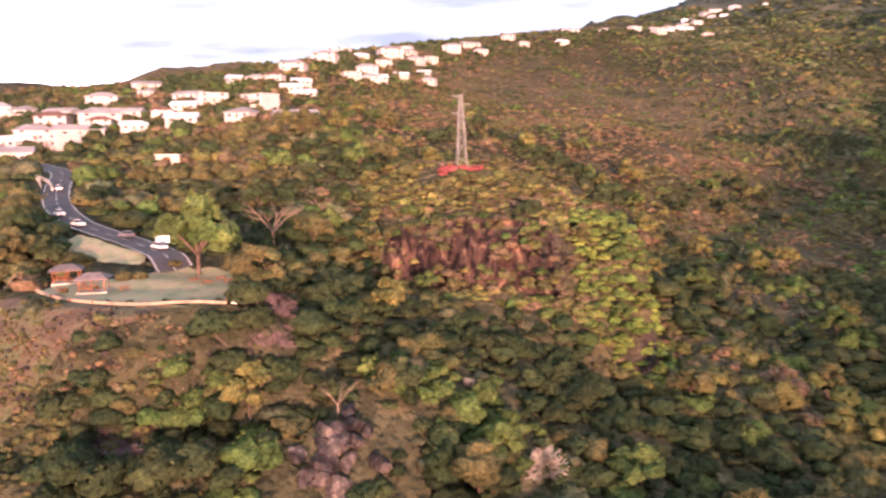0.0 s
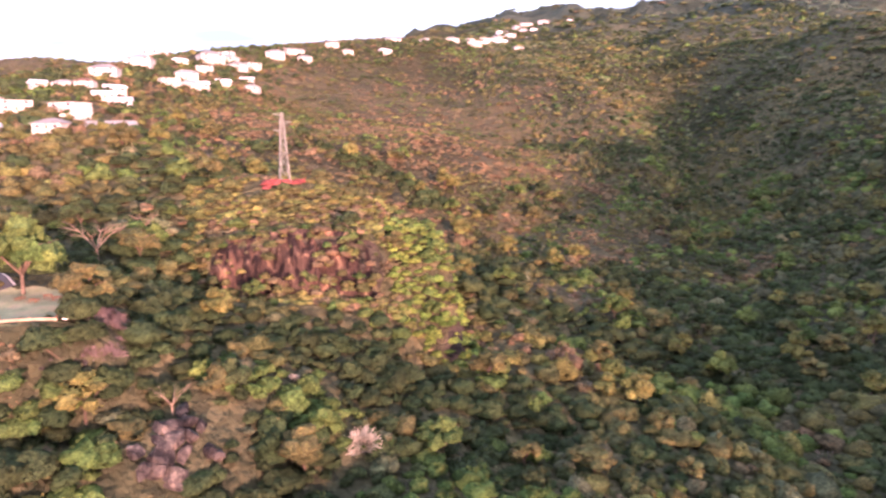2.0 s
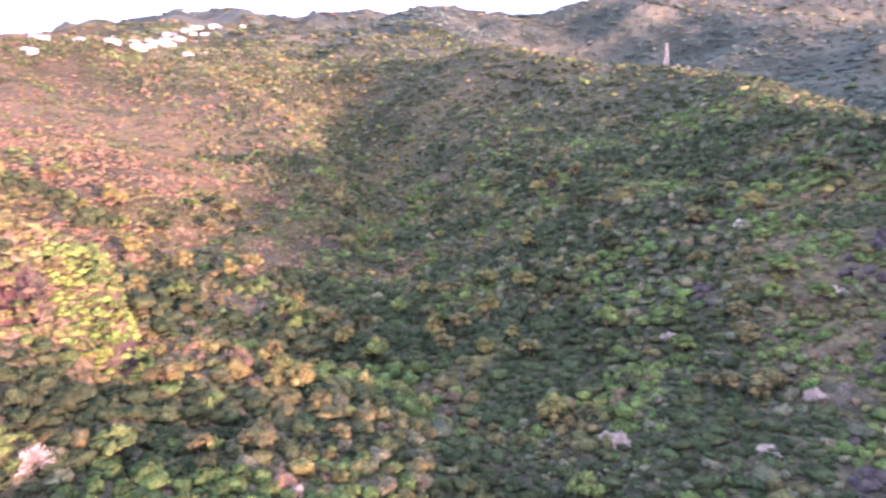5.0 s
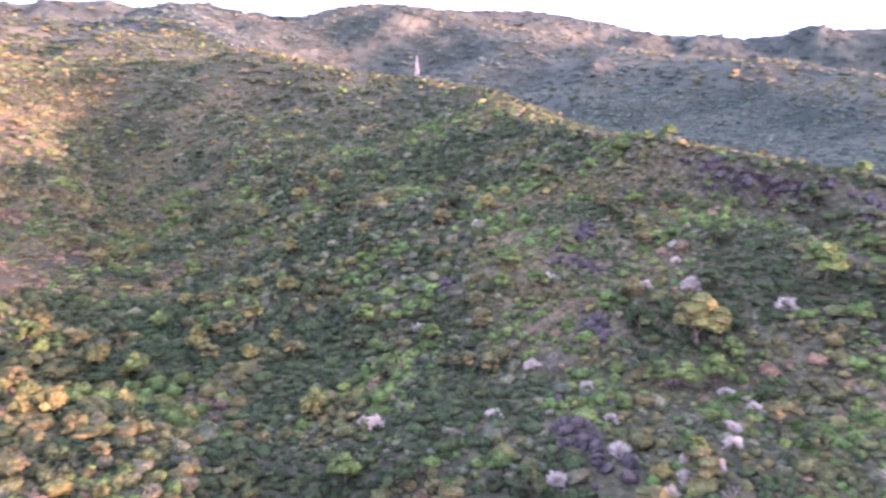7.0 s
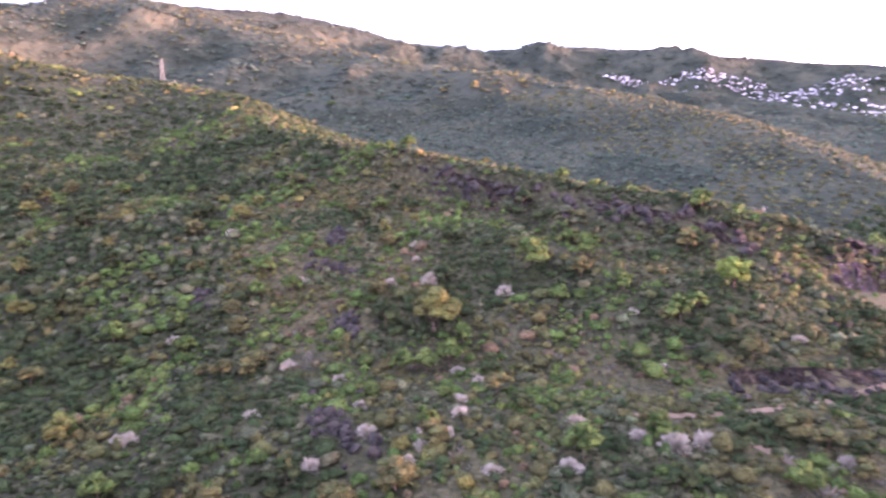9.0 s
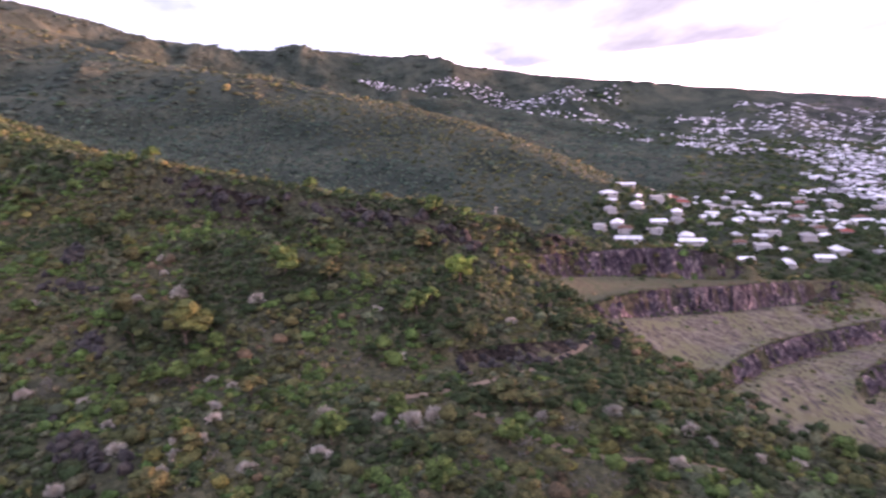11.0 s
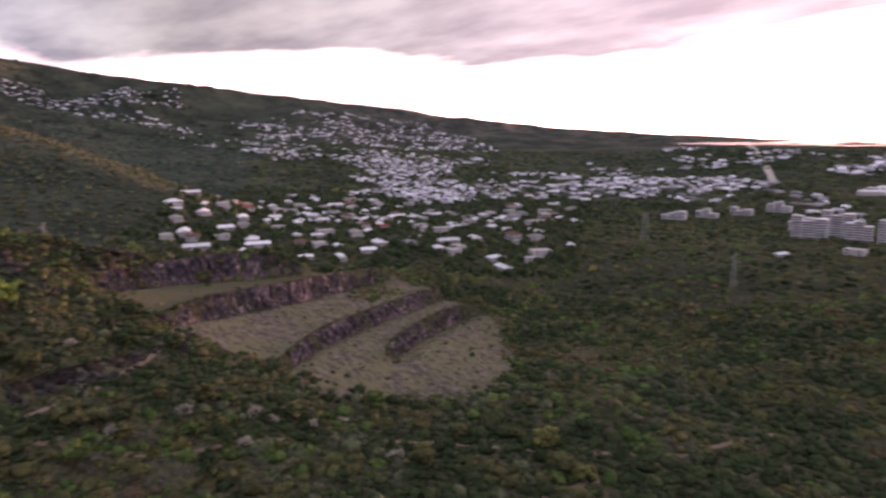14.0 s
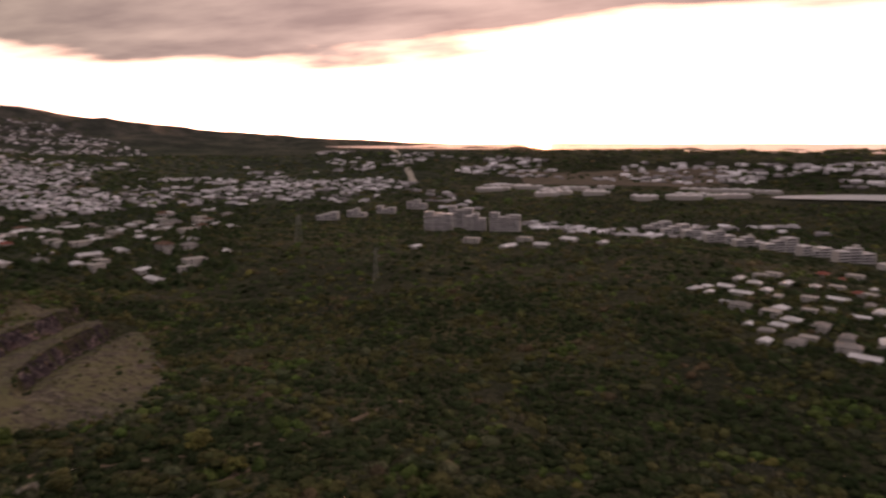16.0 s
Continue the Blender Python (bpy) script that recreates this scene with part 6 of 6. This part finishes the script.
def warehouse(x, y, turn, w, d):
    t = empty("warehouse", x, y, zat(x, y), turn)
    part("wall", box(-w / 2, -d / 2, -4, w / 2, d / 2, 7), WALL, t)
    bm = bmesh.new()
    n = 3
    for k in range(n):
        x0, x1 = -w / 2 + w * k / n, -w / 2 + w * (k + 1) / n
        v = [bm.verts.new(p) for p in ((x0, -d / 2 - 0.4, 7.05), (x1, -d / 2 - 0.4, 7.05), ((x0 + x1) / 2, -d / 2 - 0.4, 9.2), (x0, d / 2 + 0.4, 7.05), (x1, d / 2 + 0.4, 7.05), ((x0 + x1) / 2, d / 2 + 0.4, 9.2))]
        for f in ((0, 1, 2), (5, 4, 3), (0, 2, 5, 3), (2, 1, 4, 5), (1, 0, 3, 4)):
            bm.faces.new([v[i] for i in f])
    part("roof", bm, ROOF, t)
    part("loading_door", box(-w / 6, -d / 2 - 0.12, 0, w / 6, -d / 2, 5), STEEL, t)
    HOUSE_SPOTS.append((x, y, w * 0.5))
    return tagged(t, "long pale warehouse with ridged metal roofs", "warehouse", "warehouses on the plain")


for k in range(26):
    x, y = in_quad([(410, -1767), (-250, -1720), (-230, -1480), (361, -1610)], float(_rng.random()), float(_rng.random()))
    warehouse(float(x), float(y), float(_rng.normal(8, 10)), float(_rng.uniform(35, 75)), float(_rng.uniform(18, 30)))


def far_town(label, quads, count, size, mat):
    """Roofs too far off to tell apart: small walled blocks with ridged tops, one sheet."""
    verts, faces = [], []
    for _ in range(count):
        q = quads[int(_rng.integers(len(quads)))]
        x, y = in_quad(q, float(_rng.random()), float(_rng.random()))
        if fbm(np.array([x]), np.array([y]), 240, 3, 21)[0] + _rng.normal(0, 0.12) < -0.05:
            continue
        w, d, h = size * _rng.uniform(0.6, 1.8), size * _rng.uniform(0.5, 0.95), size * _rng.uniform(0.14, 0.27)
        a, z = _rng.uniform(-0.5, 0.5), zat(x, y) - 2
        c, s = math.cos(a), math.sin(a)
        o = len(verts)
        for dx, dy, dz in ((-1, -1, 0), (1, -1, 0), (1, 1, 0), (-1, 1, 0), (-1, -1, 1), (1, -1, 1), (1, 1, 1), (-1, 1, 1), (-0.7, 0, 1.4), (0.7, 0, 1.4)):
            px, py = dx * w / 2, dy * d / 2
            verts.append((x + c * px - s * py, y + s * px + c * py, z + dz * (h + 2)))
        for f in ((0, 1, 5, 4), (1, 2, 6, 5), (2, 3, 7, 6), (3, 0, 4, 7), (4, 5, 9, 8), (6, 7, 8, 9), (5, 6, 9), (7, 4, 8)):
            faces.append([i + o for i in f])
    tagged(new("far_town", mesh_of("far_town", verts, faces, mat)), label, "town", kind="stuff")


SLOPE_TOWN = [[(3836, -63), (3539, -1516), (3331, -1432), (3730, -214)], [(3600, -250), (3300, -1300), (2500, -1200), (3200, -500)]]
LOWER_TOWN = [[(2616, -1027), (1671, -1891), (1146, -1355), (2193, -1006)], [(3300, -1500), (2900, -2600), (1900, -2300), (2300, -1400)]]
PLAIN_TOWN = [[(1798, -1499), (870, -2216), (545, -1507), (1223, -1066)], [(1250, -760), (1100, -1250), (900, -1200), (1100, -800)], [(1400, -2100), (700, -1900), (300, -1400), (700, -1300)], [(250, -1300), (-450, -1300), (-500, -1050), (100, -1150)], [(1667, -1400), (959, -2139), (586, -1420), (1164, -1020)], [(2100, -1150), (1500, -1750), (1000, -1250), (1350, -950)]]
COAST_TOWN = [[(900, -2380), (-600, -1900), (-600, -1760), (794, -2100)], [(1350, -2500), (800, -2380), (700, -2100), (1000, -2050)]]
far_town("pale roofs of a far town spread over the slope", SLOPE_TOWN, 900, 13, FAR_ROOF)
far_town("pale roofs scattered over the lower slope", LOWER_TOWN, 2000, 13, FAR_ROOF)
far_town("pale roofs of houses spread over the plain", PLAIN_TOWN, 2300, 14, FAR_ROOF)
far_town("pale roofs of the coastal town", COAST_TOWN, 1100, 16, FAR_ROOF)
far_town("pale roofs along the ridge", [[(300, 1080), (900, 2000), (760, 2050), (180, 1150)]], 60, 15, FAR_ROOF)


def town_trees(quads, count, r0, r1):
    rows = []
    for _ in range(count):
        x, y = in_quad(quads[int(_rng.integers(len(quads)))], float(_rng.uniform(-0.05, 1.05)), float(_rng.uniform(-0.05, 1.05)))
        rows.append((x, y, zat(x, y) - 0.5, _rng.uniform(r0, r1), _rng.uniform(0.8, 1.3)))
    spread_out("town_trees", "dark green trees between the roofs", [bush_mesh(_rng, 9) for _ in range(4)], np.array(rows), LEAF["dark"])


HILL_TOWN = [[(-250, 260), (-70, 330), (-60, 560), (-240, 520)], [(-110, 540), (-20, 560), (60, 860), (-90, 760)], [(20, 780), (120, 860), (420, 1150), (250, 1200)]]
for quads, n, r0, r1 in ((HILL_TOWN, 640, 3.0, 6.5), (SLOPE_TOWN, 650, 6, 13), (LOWER_TOWN, 950, 6, 12), (PLAIN_TOWN, 1100, 5, 10), (COAST_TOWN, 900, 5, 10), ([[(-90, -754), (-450, -920), (-430, -540), (-165, -545)]], 160, 3.5, 7), ([[(689, -330), (1140, -661), (1035, -976), (515, -567)], [(1035, -976), (760, -1226), (380, -692), (515, -567)]], 1500, 4, 9.5)):
    town_trees(quads, n, r0, r1)


def garden_trees(spots, rng):
    """Trees close round the houses."""
    rows = []
    for x, y, r in spots:
        for _ in range(5):
            a, d = rng.uniform(0, 6.28), r * rng.uniform(1.25, 1.8)
            px, py = x + d * math.cos(a), y + d * math.sin(a)
            rows.append((px, py, zat(px, py) - 0.4, rng.uniform(2.4, 4.6), rng.uniform(0.9, 1.4)))
    spread_out("town_trees", "green garden trees close round the houses", [bush_mesh(rng, 14) for _ in range(4)], np.array(rows), LEAF["olive"])


garden_trees([s for s in HOUSE_SPOTS if s[2] < 14], _rng)


# ---------------------------------------------------------------- the picnic terrace
def kiosk(x, y, turn):
    """An open picnic shelter: posts, beams, a hipped shingle roof, a table with benches."""
    t = empty("picnic_shelter", x, y, zat(x, y) + 0.2, turn)
    part("floor_slab", box(-2.6, -1.9, -0.6, 2.6, 1.9, 0.08), CONCRETE, t)
    for sx in (-2.2, 0, 2.2):
        for sy in (-1.5, 1.5):
            part("post", box(sx - 0.09, sy - 0.09, 0.08, sx + 0.09, sy + 0.09, 2.3), WOOD, t)
    for sy in (-1.5, 1.5):
        part("beam", box(-2.5, sy - 0.08, 2.3, 2.5, sy + 0.08, 2.5), WOOD, t)
        part("rail", box(-2.2, sy - 0.05, 0.75, 0.0, sy + 0.05, 0.9), WOOD, t)
    bm = bmesh.new()
    lo = [(-3.0, -2.2), (3.0, -2.2), (3.0, 2.2), (-3.0, 2.2)]
    a = [bm.verts.new((p[0], p[1], 2.45)) for p in lo]
    b = [bm.verts.new((p[0], p[1], 2.6)) for p in lo]
    r = [bm.verts.new((-1.2, 0, 3.6)), bm.verts.new((1.2, 0, 3.6))]
    bm.faces.new(a[::-1])
    for k in range(4):
        bm.faces.new((a[k], a[(k + 1) % 4], b[(k + 1) % 4], b[k]))
    for f in ((b[0], b[1], r[1], r[0]), (b[1], b[2], r[1]), (b[2], b[3], r[0], r[1]), (b[3], b[0], r[0])):
        bm.faces.new(f)
    part("roof", bm, SHINGLE, t)
    return tagged(t, "open wooden picnic shelter with a hipped shingle roof", "shelter", "picnic shelters")


kiosk(-75.3, 130.3, 20)
kiosk(-66.8, 123.9, 12)


def table(x, y, turn, lift=0.25):
    t = empty("picnic_table", x, y, zat(x, y) + lift, turn)
    for k in range(4):
        part("top_plank", box(-0.9, -0.40 + 0.2 * k, 0.70, 0.9, -0.22 + 0.2 * k, 0.75), WOOD, t)
    for sy in (-0.75, 0.75):
        part("bench_plank", box(-0.9, sy - 0.15, 0.42, 0.9, sy + 0.15, 0.47), WOOD, t)
    for sx in (-0.65, 0.65):
        bm = bmesh.new()
        add_bar(bm, (sx, -0.75, 0), (sx, -0.2, 0.7), 0.05, sides=4)
        add_bar(bm, (sx, 0.75, 0), (sx, 0.2, 0.7), 0.05, sides=4)
        add_bar(bm, (sx, -0.8, 0.4), (sx, 0.8, 0.4), 0.05, sides=4)
        part("leg_frame", bm, WOOD, t)
    return tagged(t, "orange-brown wooden picnic table with fixed benches", "table", "picnic tables")


for x, y, a in ((-75.3, 130.3, 20), (-66.8, 123.9, 12), (-70.5, 126.5, 30), (-72.0, 122.5, 5), (-61.5, 124.8, 40), (-46.0, 133.2, 10), (-47.5, 129.5, -15), (-43.8, 131.0, 25), (-50.5, 131.0, 60)):
    table(x, y, a, 0.29)


KERB = material("sandy_kerb_stone", (0.44, 0.33, 0.23), 0.9, vary=0.25, scale=1.0)


def low_wall(line, height, thick, mat, label):
    pts = smooth_line(line, 0.8)
    verts, faces = [], []
    for i, p in enumerate(pts):
        d = (pts[min(i + 1, len(pts) - 1)] - pts[max(i - 1, 0)]).normalized()
        n = Vector((-d.y, d.x, 0)) * thick / 2
        z = zat(p.x, p.y)
        for q, zz in ((p - n, z - 0.5), (p - n, z + height), (p + n, z + height), (p + n, z - 0.5)):
            verts.append((q.x, q.y, zz))
        if i:
            o = 4 * (i - 1)
            for k in range(3):
                faces.append((o + k, o + k + 1, o + 4 + k + 1, o + 4 + k))
    faces += [(3, 2, 1, 0), tuple(len(verts) - 4 + k for k in range(4))]
    return tagged(new("low_wall", mesh_of("low_wall", verts, faces, mat)), label, "wall", kind="structure")


low_wall([(-78, 124.5), (-72, 119.5), (-64.9, 116.6), (-54, 114.8), (-49, 117.0), (-40, 117.4)], 0.5, 0.45, KERB, "low tan kerb wall round the picnic terrace edge")
low_wall([(-175, 228), (-149, 227), (-136, 222), (-124, 211), (-117, 200)], 1.1, 0.5, CONCRETE, "pale curved concrete parapet beside the road")
for k in range(9):
    x, y = -77 + 4.6 * k, (123, 119, 116.6, 115.6, 115.2, 115.4, 116.4, 117.0, 117.2)[k]
    o = new("bollard", None)
    o.matrix_basis = pose(x, y + 0.5, zat(x, y + 0.5))
    part("post", bar((0, 0, -0.2), (0, 0, 0.85), 0.11, 0.10, sides=8), WOOD, o)
    part("cap", bar((0, 0, 0.85), (0, 0, 0.92), 0.13, 0.08, sides=8), STEEL, o)
    tagged(o, "short round wooden bollard on the terrace edge", "bollard", "terrace bollards")
for x, y, s in ((-72, 123.0, 1.1), (-57, 116.6, 1.0), (-51, 118, 0.9), (-46.5, 118.5, 0.8), (-42, 119, 1.1), (-65, 131.5, 2.2), (-62, 132.5, 1.8), (-58, 140.5, 1.8)):
    v, f = bush_mesh(_rng, 70)
    o = new("terrace_shrub", mesh_of("terrace_shrub", v, f, LEAF["olive"] if s > 1.5 else LEAF["dark"]))
    o.matrix_basis = pose(x, y, zat(x, y) - 0.1, 0, 0, x * 31) @ Matrix.Scale(s, 4)
    tagged(o, "clipped green shrub on the picnic terrace", "shrub", "terrace shrubs")
board = empty("sign_board", -65.7, 153.2, zat(-65.7, 153.2), 12)
for sx in (-1.0, 1.0):
    part("post", bar((sx, 0.06, -0.3), (sx, 0.06, 2.6), 0.05, sides=6), STEEL, board)
part("panel", box(-1.5, -0.05, 0.9, 1.5, 0.02, 2.7), SIGNWHITE, board)
tagged(board, "plain white roadside board on two posts", "sign")
cabinet = empty("meter_cabinet", -38.8, 118.2, zat(-38.8, 118.2), 0)
part("body", box(-0.5, -0.3, -0.2, 0.5, 0.3, 1.2), SIGNWHITE, cabinet)
part("lid", box(-0.55, -0.35, 1.2, 0.55, 0.35, 1.27), CONCRETE, cabinet)
tagged(cabinet, "small white service cabinet at the terrace edge", "cabinet")


# ---------------------------------------------------------------- cars
def car(x, y, turn, paint, label):
    t = empty("car", x, y, zat(x, y) + 0.30, turn)
    prof = [(-2.1, 0.35), (-2.12, 0.75), (-1.95, 0.92), (-1.25, 0.98), (1.15, 0.95), (2.0, 0.78), (2.1, 0.5), (2.05, 0.32)]
    roof = [(-1.75, 0.97), (-1.45, 1.42), (-0.2, 1.5), (0.45, 1.44), (1.25, 0.95)]

    def extrude(pts, half, taper):
        bm = bmesh.new()
        a = [bm.verts.new((px, -half + taper * max(0, pz - 0.9), pz)) for px, pz in pts]
        b = [bm.verts.new((px, half - taper * max(0, pz - 0.9), pz)) for px, pz in pts]
        n = len(pts)
        for k in range(n):
            bm.faces.new((a[k], b[k], b[(k + 1) % n], a[(k + 1) % n]))
        bm.faces.new(a)
        bm.faces.new(b[::-1])
        bmesh.ops.recalc_face_normals(bm, faces=bm.faces)
        return bm

    body = part("body", extrude(prof, 0.86, 0.0), paint, t)
    part("cabin", extrude(roof, 0.80, 0.3), GLASS, t)
    part("roof_panel", box(-1.4, -0.60, 1.47, 0.35, 0.60, 1.53), paint, t)
    for sx in (-1.3, 1.3):
        for sy in (-0.8, 0.8):
            w = part("wheel", bar((sx, sy - 0.1, 0.32), (sx, sy + 0.1, 0.32), 0.32, sides=14), TYRE, t)
            part("rim", bar((sx, sy + 0.101 * (1 if sy > 0 else -1), 0.32), (sx, sy + 0.12 * (1 if sy > 0 else -1), 0.32), 0.2, sides=10), STEEL, w)
    for sy in (-0.6, 0.6):
        part("headlight", box(2.0, sy - 0.18, 0.6, 2.11, sy + 0.18, 0.76), LAMPGLASS, body)
        part("tail_light", box(-2.14, sy - 0.18, 0.62, -2.05, sy + 0.18, 0.82), RED_ROOF, body)
    return tagged(t, label, "car", "cars on the hill road")


car(-90.5, 163.8, -38, CAR_WHITE, "white hatchback driving on the hill road")
car(-99.0, 171.0, -48, CAR_WHITE, "small white car driving on the hill road")
car(-76.0, 157.6, 150, CAR_GREY, "grey car driving on the hill road")
car(-65.0, 149.5, -38, CAR_WHITE, "white car at the picnic terrace entrance")
car(-115.5, 201.0, -65, CAR_WHITE, "white car high on the hill road")


woods()
